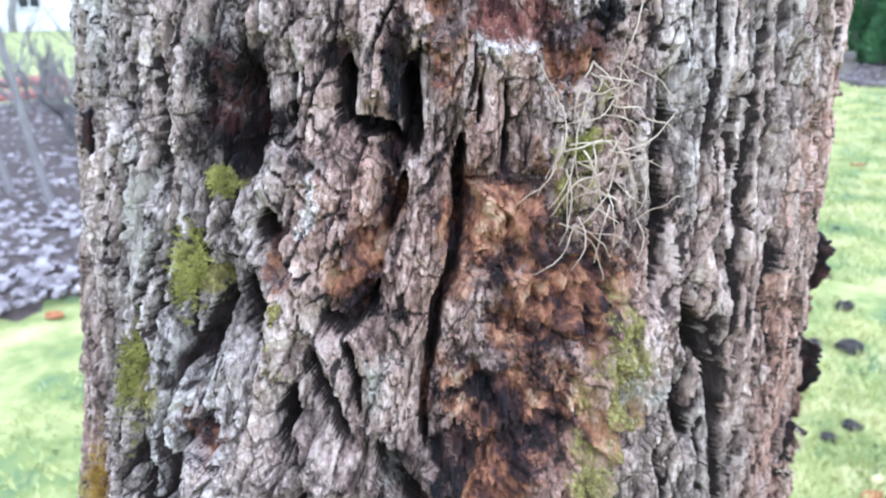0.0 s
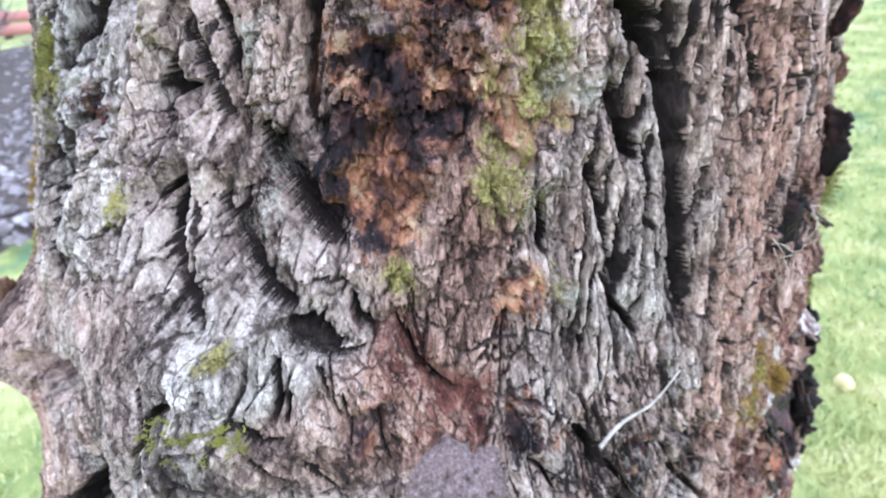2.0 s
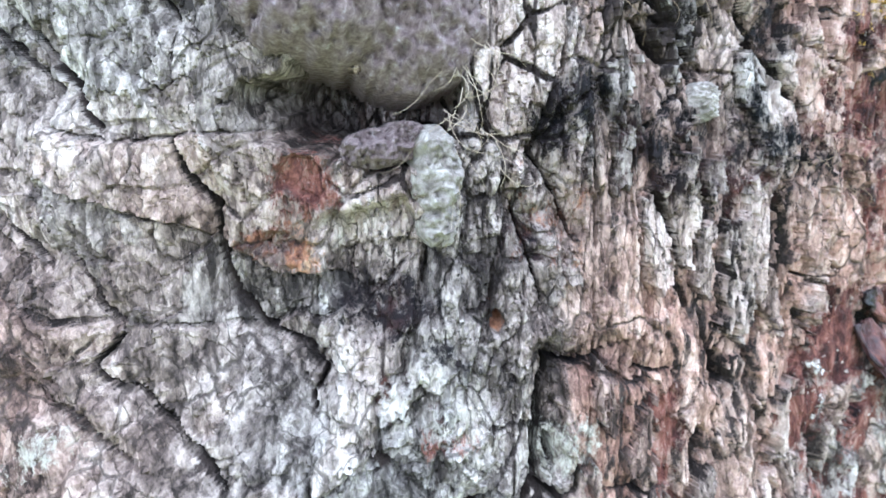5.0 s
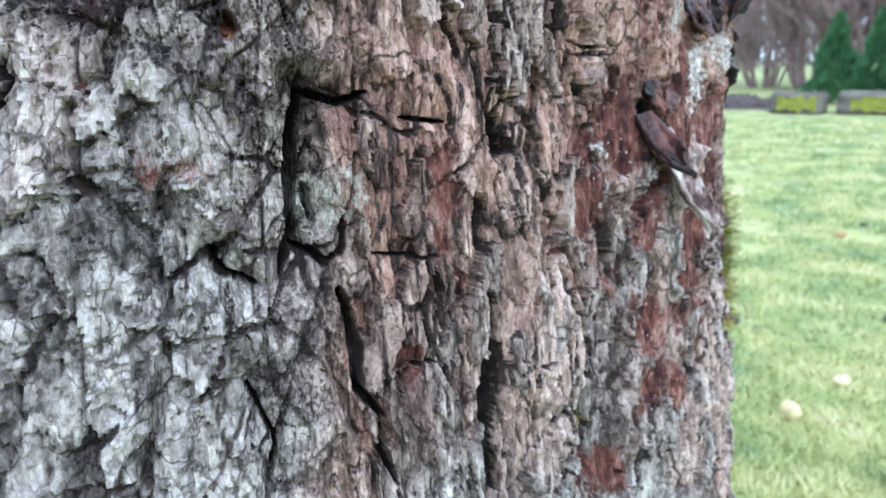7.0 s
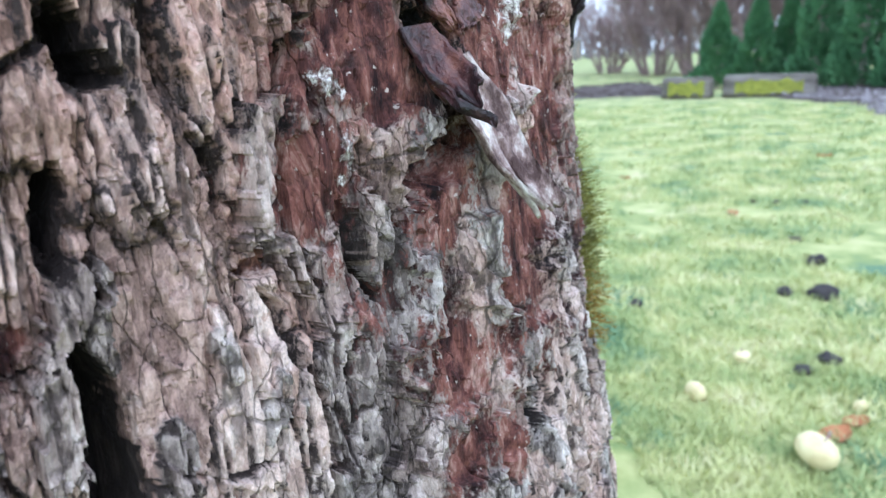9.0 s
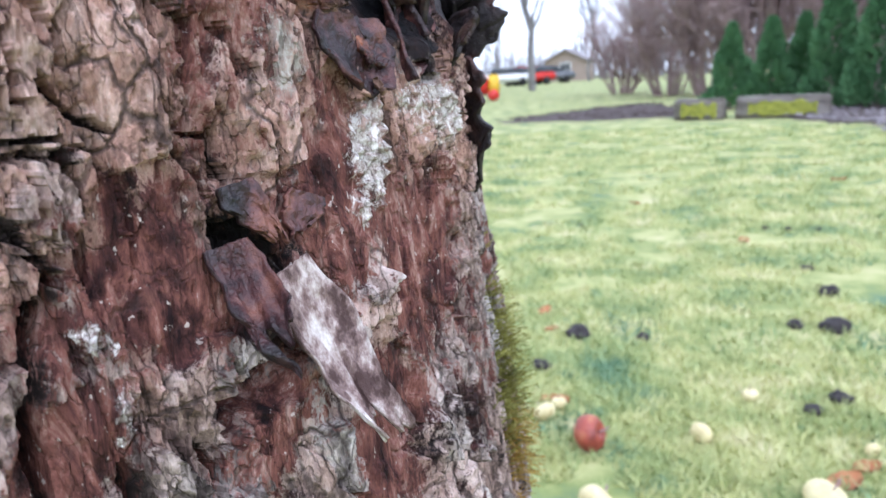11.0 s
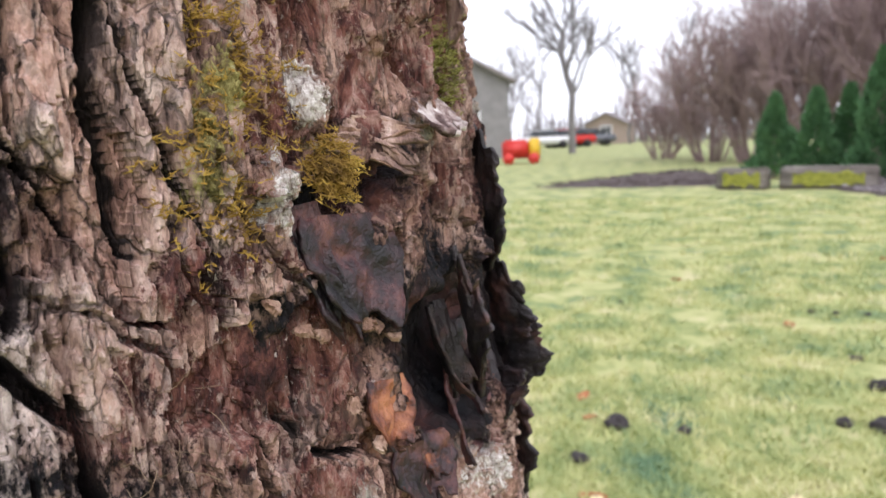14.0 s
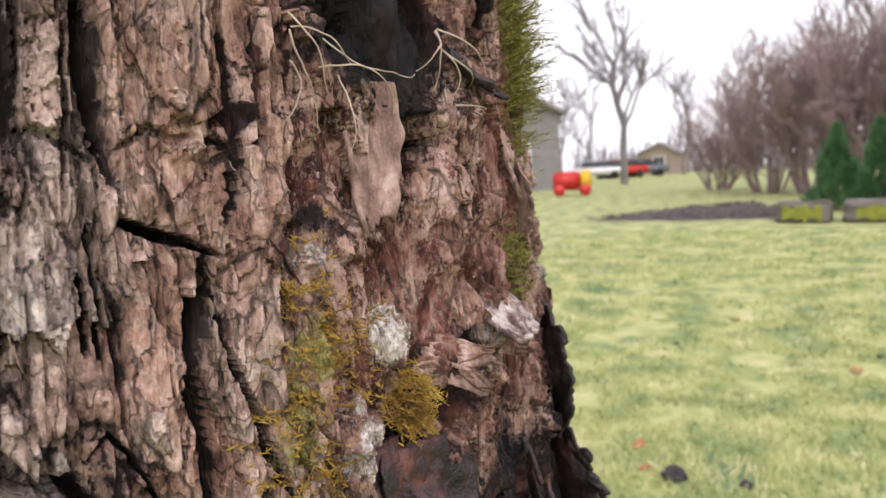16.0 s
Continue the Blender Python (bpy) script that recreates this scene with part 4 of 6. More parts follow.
    for width, depth, line in FURROWS:
        w = g.window(min(p[0] for p in line) - 5, max(p[0] for p in line) + 5, min(p[1] for p in line) - 0.015, max(p[1] for p in line) + 0.015)
        s, zz = S[w], Z[w]
        size = [math.hypot(radians(q[0] - p[0]) * R0, q[1] - p[1]) for p, q in zip(line[:-1], line[1:])]
        prof, gone = np.zeros(s.shape), 0.0
        for (pa, pz), (qa, qz), part_size in zip(line[:-1], line[1:], size):
            ps, qs = radians(pa) * R0, radians(qa) * R0
            du, dv = qs - ps, qz - pz
            t = np.clip(((s - ps) * du + (zz - pz) * dv) / (du * du + dv * dv + 1e-9), 0, 1)
            f = (gone + t * part_size) / sum(size)
            wide = width * np.minimum(1, 0.45 + 4 * np.minimum(f, 1 - f))
            d = np.hypot(s - ps - t * du, zz - pz - t * dv) + 0.8 * wob[w] * min(1, width / 0.006)
            crest[w] = np.minimum(crest[w], d - 0.4 * wide + 0.004 * (1 - min(1, width / 0.004)))
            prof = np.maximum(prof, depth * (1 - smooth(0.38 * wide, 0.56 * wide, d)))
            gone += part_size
        cork_shade[w] = np.maximum(cork_shade[w], smooth(0.0008, 0.0030, prof))
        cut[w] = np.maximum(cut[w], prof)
    # the plates are rounded off towards the furrows
    h = h - cut + (0.0045 + 0.003 * ridge) * (smooth(0, 0.010, crest) - 1) * (1 - 0.5 * scaly)
    warm = np.clip(0.35 + 1.6 * fbm(S * 9, Z * 7, 31, 3) + 0.2 * scaly + 0.1 + 0.4 * (tone - 0.5) - 0.2 * string + 0.06 * smoothb + 0.55 * broad * (TAB[rung.astype(int) & 255, 91] - 0.5) + 0.45 * slant - 0.22 * (ridge + narrow) * smooth(0.80, 0.87, z2) - 0.30 * (1 - smooth(0.74, 0.79, z2)) * smooth(-42, -34, a2), 0, 1)
    mask["warm"] = np.clip(warm + 0.45 * smooth(-36, -24, a2) * smooth(0.70, 0.78, z2) * (1 - smooth(0.92, 0.96, z2)), 0, 1)
    # dark inner cork, with shade painted in by the depth of the clefts
    mask["cork_shade"] = np.clip(cork_shade + 0.30 * crumb, 0, 1)
    # low plain and smooth bark painted darker, standing in for shade there
    mask["tone"] = 0.22 * tone + 0.26 * (k0 + scaly * (k5 - k0)) + 0.24 * (k1 + slant * (k3 - k1) + 0.7 * scaly * (0.5 - k1)) + 0.14 * k2 * (1 - 0.6 * scaly) + 0.10 * kc * (1 - scaly) + 0.20 * (TAB[step.astype(int) & 255, 9] - 0.5) + 0.04 - 0.16 * e1 * (1 - 0.8 * scaly) - 0.08 * e0 * (1 - scaly) - 0.12 * e5 * scaly - 0.05 * smoothb - 0.09 * ridge * (1 - smooth(0.76, 0.82, z2)) - 0.06 * plain - 0.05 * smoothb * (1 - smooth(0.74, 0.77, z2)) + 0.06 * string + 0.17 * scaly + 0.40 * broad * (TAB[rung.astype(int) & 255, 57] - 0.5)
    return h, mask, num, cut


def grid_mesh(name, co, faces, masks, parent=None, mat=None):
    me = bpy.data.meshes.new(name)
    me.vertices.add(len(co))
    me.vertices.foreach_set("co", np.asarray(co, np.float32).ravel())
    k = faces.shape[1]
    me.loops.add(faces.size)
    me.loops.foreach_set("vertex_index", np.asarray(faces, np.int32).ravel())
    me.polygons.add(len(faces))
    me.polygons.foreach_set("loop_start", np.arange(0, faces.size, k, dtype=np.int32))
    me.polygons.foreach_set("use_smooth", np.ones(len(faces), bool))
    me.update(calc_edges=True)
    me.set_sharp_from_angle(angle=radians(28))
    for key, val in masks.items():
        me.attributes.new(key, "FLOAT", "POINT").data.foreach_set("value", np.asarray(val, np.float32).ravel())
    me.materials.append(mat or BARK)
    ob = new(name, me)
    ob.parent = parent
    return ob


TREE = tagged(new("tree"), "old fruit tree trunk with deeply cracked grey-brown bark", "tree")


def net_points(g):
    h, mask, num, cut = bark_height(g)
    th = np.radians(g.A)
    r = radius(th, g.Z) + h
    cx, cy = centre(g.Z)
    return np.stack([cx + r * np.cos(th), cy + r * np.sin(th), g.Z], -1), mask, num, cut


def trunk_net():
    """Points, faces and masks of the whole trunk: one net all round, twice as fine where the bark is passed closest."""
    base = Grid(spaced(((-180, -150, 1.2), (-150, 30, DEG), (30, 180, 1.6)))[:-1], spaced(((0, 0.59, 0.012), (0.59, 1.17, STEP), (1.17, 2.4, 0.02))))
    co, mask, num, cut = net_points(base)
    nz, na = base.A.shape
    idx = np.arange(nz * na).reshape(nz, na)
    quads = np.stack([idx[:-1], np.roll(idx, -1, 1)[:-1], np.roll(idx, -1, 1)[1:], idx[1:]], -1)
    open_ = np.ones((nz - 1, na), bool)
    cos, nums, cuts, places = [co.reshape(-1, 3)], [num.ravel()], [cut.ravel()], [np.stack([base.A.ravel(), base.Z.ravel()], -1)]
    masks, faces = {k: [v.ravel()] for k, v in mask.items()}, []
    total = nz * na
    for a0, a1, z0, z1 in ((-53, 24, 0.615, 0.955), (-94, -53, 0.76, 0.93)):
        i0, i1 = np.searchsorted(base.ang, (a0, a1))
        j0, j1 = np.searchsorted(base.hgt, (z0, z1))
        open_[j0:j1, i0:i1] = False
        fine = Grid(np.interp(np.arange(2 * (i1 - i0) + 1) / 2, np.arange(i1 - i0 + 1), base.ang[i0:i1 + 1]), np.interp(np.arange(2 * (j1 - j0) + 1) / 2, np.arange(j1 - j0 + 1), base.hgt[j0:j1 + 1]))
        c, m, n, u = net_points(fine)
        f = total + np.arange(fine.A.size).reshape(fine.A.shape)
        # the rim is shared with the coarser net
        rim = co[j0:j1 + 1, i0:i1 + 1]
        for line, old in ((c[0], rim[0]), (c[-1], rim[-1]), (c[:, 0], rim[:, 0]), (c[:, -1], rim[:, -1])):
            line[::2], line[1::2] = old, (old[1:] + old[:-1]) / 2
        own = idx[j0:j1 + 1, i0:i1 + 1]
        f[0, ::2], f[-1, ::2], f[::2, 0], f[::2, -1] = own[0], own[-1], own[:, 0], own[:, -1]
        faces.append(np.stack([f[:-1, :-1], f[:-1, 1:], f[1:, 1:], f[1:, :-1]], -1).reshape(-1, 4))
        cos.append(c.reshape(-1, 3)), nums.append(n.ravel()), cuts.append(u.ravel()), places.append(np.stack([fine.A.ravel(), fine.Z.ravel()], -1))
        for k, v in m.items():
            masks[k].append(v.ravel())
        total += fine.A.size
    faces.insert(0, quads[open_].reshape(-1, 4))
    join = np.concatenate
    return join(cos), join(faces), {k: join(v) for k, v in masks.items()}, join(nums), join(cuts), join(places)


def largest_piece(faces):
    """The indices of the faces that make up the largest connected piece."""
    used, inv = np.unique(faces, return_inverse=True)
    quads = inv.reshape(-1, 4)
    tag = np.arange(len(used))
    while True:
        low = tag[quads].min(1)
        fresh = tag.copy()
        np.minimum.at(fresh, quads.ravel(), np.repeat(low, 4))
        fresh = fresh[fresh]
        if (fresh == tag).all():
            break
        tag = fresh
    tops = tag[quads[:, 0]]
    names, count = np.unique(tops, return_counts=True)
    return np.flatnonzero(tops == names[np.argmax(count)])


def split_plates():
    """The bark's plates, each a part of its own; what lies between them stays with the trunk."""
    co, faces, masks, num, cut, place = trunk_net()
    pid = num[faces[:, 0]]
    same = (num[faces] == pid[:, None]).all(1) & (cut[faces].max(1) < 0.002)
    ang, hgt = place[faces[:, 0]].T
    same &= (hgt > 0.60) & (hgt < 1.14) & (ang > -140) & (ang < 28)
    order = np.flatnonzero(same)
    order = order[np.argsort(pid[order], kind="stable")]
    ids, first, count = np.unique(pid[order], return_index=True, return_counts=True)
    keep = np.ones(len(faces), bool)
    for k in np.argsort(-count)[:285]:
        pick = order[first[k]:first[k] + count[k]]
        pick = pick[largest_piece(faces[pick])]
        if len(pick) < 150:
            continue
        keep[pick] = False
        used, inv = np.unique(faces[pick], return_inverse=True)
        grid_mesh("bark_plate", co[used], inv.reshape(-1, 4), {m: v[used] for m, v in masks.items()}, TREE)
    used, inv = np.unique(faces[keep], return_inverse=True)
    grid_mesh("trunk", co[used], inv.reshape(-1, 4), {m: v[used] for m, v in masks.items()}, TREE)


split_plates()


# ======== building helpers ========
def part(name, bm, mat, parent=None, label="", smooth_faces=True):
    me = bpy.data.meshes.new(name)
    bm.to_mesh(me)
    bm.free()
    me.materials.append(mat)
    if smooth_faces:
        me.polygons.foreach_set("use_smooth", np.ones(len(me.polygons), bool))
    ob = new(name, me)
    ob.parent = parent
    if label:
        ob["label"] = label
    return ob


def raw(name, verts, faces, mat, parent=None, label="", smooth_faces=True):
    me = bpy.data.meshes.new(name)
    me.from_pydata([tuple(v) for v in verts], [], faces)
    me.materials.append(mat)
    if smooth_faces:
        me.polygons.foreach_set("use_smooth", np.ones(len(me.polygons), bool))
    ob = new(name, me)
    ob.parent = parent
    if label:
        ob["label"] = label
    return ob


def box(bm, size, at=(0, 0, 0), turn=0.0, bevel=0.0):
    m = Matrix.Translation(at) @ Matrix.Rotation(turn, 4, "Z") @ Matrix.Diagonal((*size, 1))
    made = bmesh.ops.create_cube(bm, size=1, matrix=m)
    if bevel:
        edges = {e for v in made["verts"] for e in v.link_edges}
        bmesh.ops.bevel(bm, geom=list(edges), offset=bevel, segments=2, affect="EDGES")


def tube(verts, faces, pts, r0, r1, sides=5):
    """Adds a tapered round rod along the points."""
    base = len(verts)
    n = len(pts)
    for i, p in enumerate(pts):
        d = (pts[min(i + 1, n - 1)] - pts[max(i - 1, 0)])
        d = d.normalized() if d.length > 1e-9 else Vector((0, 0, 1))
        a = d.cross(Vector((0.31, 0.53, 0.79))).normalized()
        b = d.cross(a)
        r = r0 + (r1 - r0) * i / max(n - 1, 1)
        for k in range(sides):
            c, s = math.cos(2 * math.pi * k / sides), math.sin(2 * math.pi * k / sides)
            verts.append(p + (a * c + b * s) * r)
    for i in range(n - 1):
        for k in range(sides):
            q, w = base + i * sides + k, base + i * sides + (k + 1) % sides
            faces.append((q, w, w + sides, q + sides))


def ruffled(bm, amount, scale, seed=0.0):
    for v in bm.verts:
        n = v.co.normalized() if v.co.length > 1e-6 else Vector((0, 0, 1))
        v.co += n * amount * (noise.noise(v.co * scale + Vector((seed, seed, seed))) + 0.5 * noise.noise(v.co * scale * 2.3 + Vector((seed, 3, 1))))


# ======== growths and loose bark on the trunk ========
def frame_at(deg, z):
    """A place on the trunk with its directions: along the girth (anticlockwise), up, out."""
    p = on_trunk(deg, z)
    t = (on_trunk(deg + 1, z) - on_trunk(deg - 1, z)).normalized()
    u = (on_trunk(deg, z + 0.01) - on_trunk(deg, z - 0.01)).normalized()
    return p, t, u, t.cross(u).normalized()


def growth(name, lobes, mat, label, grain, seed, pits=()):
    """A rounded growth of merged lobes: (angle, height, half width, half height, how far it stands out)."""
    verts, faces = [], []
    p0, t0, u0, n0 = frame_at(lobes[0][0], lobes[0][1])
    half = 1.3 * max(max(abs(radians(d - lobes[0][0])) * R0 + hw, abs(z - lobes[0][1]) + hh) for d, z, hw, hh, _ in lobes)
    res = 120
    du = np.linspace(-half, half, res)
    gx, gy = np.meshgrid(du, du)
    hgt = np.full(gx.shape, -0.02)
    inside = np.zeros(gx.shape)
    for deg, z, hw, hh, out in lobes:
        cx, cy = radians(deg - lobes[0][0]) * R0, z - lobes[0][1]
        q = ((gx - cx) / hw) ** 2 + ((gy - cy) / hh) ** 2 + 0.8 * fbm(gx * 90, gy * 90, seed, 5, 0.6)
        dome = out * np.clip(1 - q, 0, 1) ** 0.62
        hgt = np.where(q < 1, np.maximum(hgt, dome), hgt)
        inside = np.maximum(inside, q < 1)
    hgt = hgt + inside * grain * (0.9 * fbm(gx * 900, gy * 900, seed + 2, 3) + 1.5 * fbm(gx * 380, gy * 380, seed + 6, 4, 0.65) + 1.1 * fbm(gx * 90, gy * 90, seed + 4, 3))
    for dx, dy, r, deep in pits:
        hgt = hgt - inside * deep * np.exp(-((gx - dx) ** 2 + (gy - dy) ** 2) / (r * r))
    for j in range(res):
        for i in range(res):
            x, y = gx[j, i], gy[j, i]
            base = on_trunk(lobes[0][0] + math.degrees(x / R0), lobes[0][1] + y)
            verts.append(base + n0 * float(hgt[j, i] - 0.003))
    for j in range(res - 1):
        for i in range(res - 1):
            if inside[j, i] + inside[j + 1, i] + inside[j, i + 1] + inside[j + 1, i + 1] > 0:
                q = j * res + i
                faces.append((q, q + 1, q + 1 + res, q + res))
    return raw(name, verts, faces, mat, TREE, label)


growth("grainy_growth", ((-63.6, 0.846, 0.028, 0.022, 0.026), (-62.3, 0.862, 0.022, 0.021, 0.021), (-58.5, 0.832, 0.018, 0.016, 0.012)), GRAINY,
       "brown grainy rounded growth with bore holes", 0.0055, 3,
       ((0.001, 0.000, 0.0026, 0.012), (0.003, 0.022, 0.0016, 0.008), (0.012, 0.022, 0.0013, 0.007), (0.002, 0.011, 0.0011, 0.006), (-0.018, -0.012, 0.0012, 0.006), (-0.010, -0.006, 0.0009, 0.004)))
growth("pale_knob", ((-61.2, 0.806, 0.010, 0.0045, 0.006), (-59.5, 0.808, 0.006, 0.004, 0.006)), GRAINY, "grey-violet crumbly knob", 0.006, 9)
growth("pale_wedge", ((-57.2, 0.799, 0.0070, 0.0085, 0.012), (-57.6, 0.806, 0.0048, 0.0050, 0.011), (-57.0, 0.789, 0.0056, 0.0060, 0.008)), PALE_GROWTH, "pale grey-brown wedge of dried crust", 0.005, 10)
growth("pale_knob", ((-35.6, 0.812, 0.005, 0.005, 0.006),), PALE_GROWTH, "small pale grey knob", 0.004, 11)
growth("mossy_knob", ((-52.5, 1.012, 0.007, 0.007, 0.006),), TAN_BARK, "olive-brown hollow knob", 0.004, 13, ((0.001, 0.001, 0.003, 0.006),))


def flap(deg, z, width, length, heading, curl, mat, label, lift=0.0, rag=0.25, seed=1, cup=0.0, base=-0.002):
    """A sheet of bark that hangs on at one edge and bends away from the trunk. heading: degrees from up, clockwise as seen
    from outside, towards its free end; curl: degrees by which it bends outwards."""
    p, t, u, n = frame_at(deg, z)
    h = radians(heading)
    along = (u * math.cos(h) + t * math.sin(h)).normalized()
    side = along.cross(n).normalized()
    nu, nv = 30, 30
    rnd = random.Random(seed)
    off = rnd.random() * 50
    fold = min(width, length, 0.022)
    sway = rnd.uniform(-0.35, 0.35)
    top, bot = [], []
    for j in range(nv + 1):
        b = j / nv
        for i in range(nu + 1):
            a = 2 * i / nu - 1
            wide = 1 - 0.35 * b * b + rag * (noise.noise(Vector((b * 2.3 + off, math.copysign(1, a), 0))) + 0.5 * noise.noise(Vector((b * 6 + off, math.copysign(2, a), 1)))) * min(1, 3 * abs(a)) + 0.3 * rag * a * a * noise.noise(Vector((b * 7 + off, math.copysign(1, a), 5)))
            far = 1 + rag * (noise.noise(Vector((a * 1.6, off, 2))) + 0.5 * noise.noise(Vector((a * 4.5, off, 3))))
            far += 0.3 * rag * noise.noise(Vector((a * 6, off, 4)))
            s = b * far * length
            ang = radians(lift + curl * b)
            g = radians(lift + 0.5 * curl * b)
            x = s * math.cos(g)
            o = s * math.sin(g) + cup * (a * a - 0.3) * b + 0.10 * fold * noise.noise(Vector((a * 2, b * 2.5, off))) + 0.06 * fold * noise.noise(Vector((a * 5, b * 6, off)))
            wide *= 0.62 + 0.40 * math.sin(math.pi * (0.18 + 0.72 * b))
            q = p + side * (a * wide * width / 2 + sway * b * b * length) + along * x + n * (base + o)
            nn = (n * math.cos(ang) - along * math.sin(ang)).normalized()
            top.append(q + nn * 0.0006)
            bot.append(q - nn * 0.0006)
    m = nu + 1
    faces = []
    k = len(top)
    for j in range(nv):
        for i in range(nu):
            q = j * m + i
            faces.append((q, q + 1, q + 1 + m, q + m))
            faces.append((k + q, k + q + m, k + q + 1 + m, k + q + 1))
    rim = [j * m for j in range(nv + 1)] + [nv * m + i for i in range(1, m)] + [j * m + nu for j in range(nv - 1, -1, -1)]
    for a, b in zip(rim[:-1], rim[1:]):
        faces.append((a, b, k + b, k + a))
    return raw("bark_flap", top + bot, faces, mat, TREE, label)


# black peeled bark along the trunk's far side
flap(11.5, 0.832, 0.044, 0.019, -90, 28, CHARRED, "black peeled sheet of bark", 15, 0.2, 3)
flap(13.5, 0.800, 0.030, 0.017, -95, 50, CHARRED, "black peeled sheet of bark", 20, 0.3, 4)
flap(14.0, 0.778, 0.026, 0.020, -80, 55, CHARRED, "black curled flake of bark", 25, 0.3, 5)
flap(13.0, 0.752, 0.040, 0.016, -90, 35, CHARRED, "black peeled sheet of bark", 15, 0.25, 6)
flap(9.0, 0.770, 0.018, 0.018, -40, 45, CHARRED, "black curled flake of bark", 15, 0.3, 7)
flap(4.0, 0.800, 0.040, 0.014, -100, 60, CHARRED, "ragged black edge of bark round a hollow", 10, 0.4, 8)
# dark purple sheets over the burnt hollow, with pale torn rims
flap(-9.6, 0.835, 0.029, 0.023, 182, 14, PURPLE_BARK, "purple-brown hanging sheet of bark", 6, 0.2, 9, 0.004)
flap(-12.9, 0.838, 0.010, 0.026, 172, 10, PURPLE_BARK, "purple-brown hanging sheet of bark", 5, 0.3, 39, 0.002)
flap(-4.6, 0.779, 0.023, 0.016, 182, 10, PURPLE_BARK, "purple rounded tongue of bark", 4, 0.12, 10, 0.005)
flap(-3.2, 0.775, 0.010, 0.007, 180, 20, RUST, "rust-brown tongue of bark", 14, 0.2, 40, 0.002)
flap(-7.3, 0.797, 0.014, 0.015, 184, 10, RUST, "red-brown tongue of bark", 4, 0.15, 11, 0.004)
for k, (deg, z, turn) in enumerate(((-14.0, 0.815, 160), (-12.6, 0.813, 190), (-9.6, 0.812, 140), (-8.2, 0.811, 215), (-7.2, 0.808, 170), (-9.2, 0.786, 150), (-6.0, 0.764, 130), (-3.4, 0.765, 230), (-15.6, 0.821, 200), (-11.0, 0.796, 120))):
    flap(deg, z, 0.0034, 0.0026, turn, 50, TAN_BARK, "pale torn rim of bark", 15, 0.6, 50 + k, 0.0006, 0.0004)
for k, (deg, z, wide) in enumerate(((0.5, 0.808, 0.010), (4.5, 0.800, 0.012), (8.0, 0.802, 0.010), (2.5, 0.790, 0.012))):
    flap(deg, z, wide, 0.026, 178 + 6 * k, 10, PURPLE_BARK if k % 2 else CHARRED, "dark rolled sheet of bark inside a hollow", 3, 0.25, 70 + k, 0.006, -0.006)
# white curled strip over a hollow, with the brown sheet beside it
flap(-11.6, 0.733, 0.014, 0.034, 160, 24, PALE_BARK, "white crusted strip of bark curling off", 12, 0.25, 12, 0.006)
flap(-14.6, 0.740, 0.010, 0.018, 172, 50, PURPLE_BARK, "brown curled sheet of inner bark", 8, 0.45, 13, 0.010)
flap(-9.6, 0.746, 0.010, 0.008, 200, 12, PURPLE_BARK, "dark brown notched flake of bark", 5, 0.4, 14)
flap(-13.6, 0.750, 0.009, 0.010, 170, 12, PURPLE_BARK, "dark brown notched flake of bark", 5, 0.4, 15)
# pale curl and layered fan
flap(-0.2, 0.860, 0.019, 0.013, 176, 42, PALE_BARK, "pale pink curled flake of bark", 22, 0.25, 17, 0.004)
for k in range(5):
    flap(-10.0 + 0.5 * k, 0.8495 + 0.0013 * k, 0.0060, 0.014 + 0.001 * (k % 3), 94 + 7 * k, 25, TAN_BARK if k % 2 else PINK_BARK, "fan of thin reddish bark layers", 6 + 5 * k, 0.3, 18 + 80 * k, 0.001)
flap(-12.0, 0.912, 0.016, 0.030, 180, 8, PINK_BARK, "hanging tan plate of bark", 4, 0.2, 20, 0.002)
flap(4.5, 0.905, 0.010, 0.018, 180, 12, PINK_BARK, "small hanging flake of bark", 6, 0.3, 21, 0.002)
flap(-2.0, 0.920, 0.012, 0.012, 200, 60, CHARRED, "dark curled flake of bark", 15, 0.3, 22, 0.002)
# flakes that stand off further up
flap(-2.0, 1.006, 0.030, 0.016, -80, 40, CHARRED, "dark flake of bark standing off", 20, 0.22, 23)
flap(2.0, 0.944, 0.034, 0.020, -85, 45, CHARRED, "dark flake of bark standing off", 20, 0.22, 24)
flap(4.0, 0.975, 0.018, 0.012, -85, 45, TAN_BARK, "brown flake of bark standing off", 20, 0.22, 25)
flap(6.0, 0.885, 0.024, 0.012, -85, 40, PINK_BARK, "brown flake of bark standing off", 20, 0.22, 26)
flap(-126, 0.905, 0.030, 0.016, 80, 50, TAN_BARK, "brown ragged flake of bark", 20, 0.22, 27)
flap(-133, 1.085, 0.020, 0.009, 80, 50, CHARRED, "dark flake of bark standing off", 20, 0.22, 28)



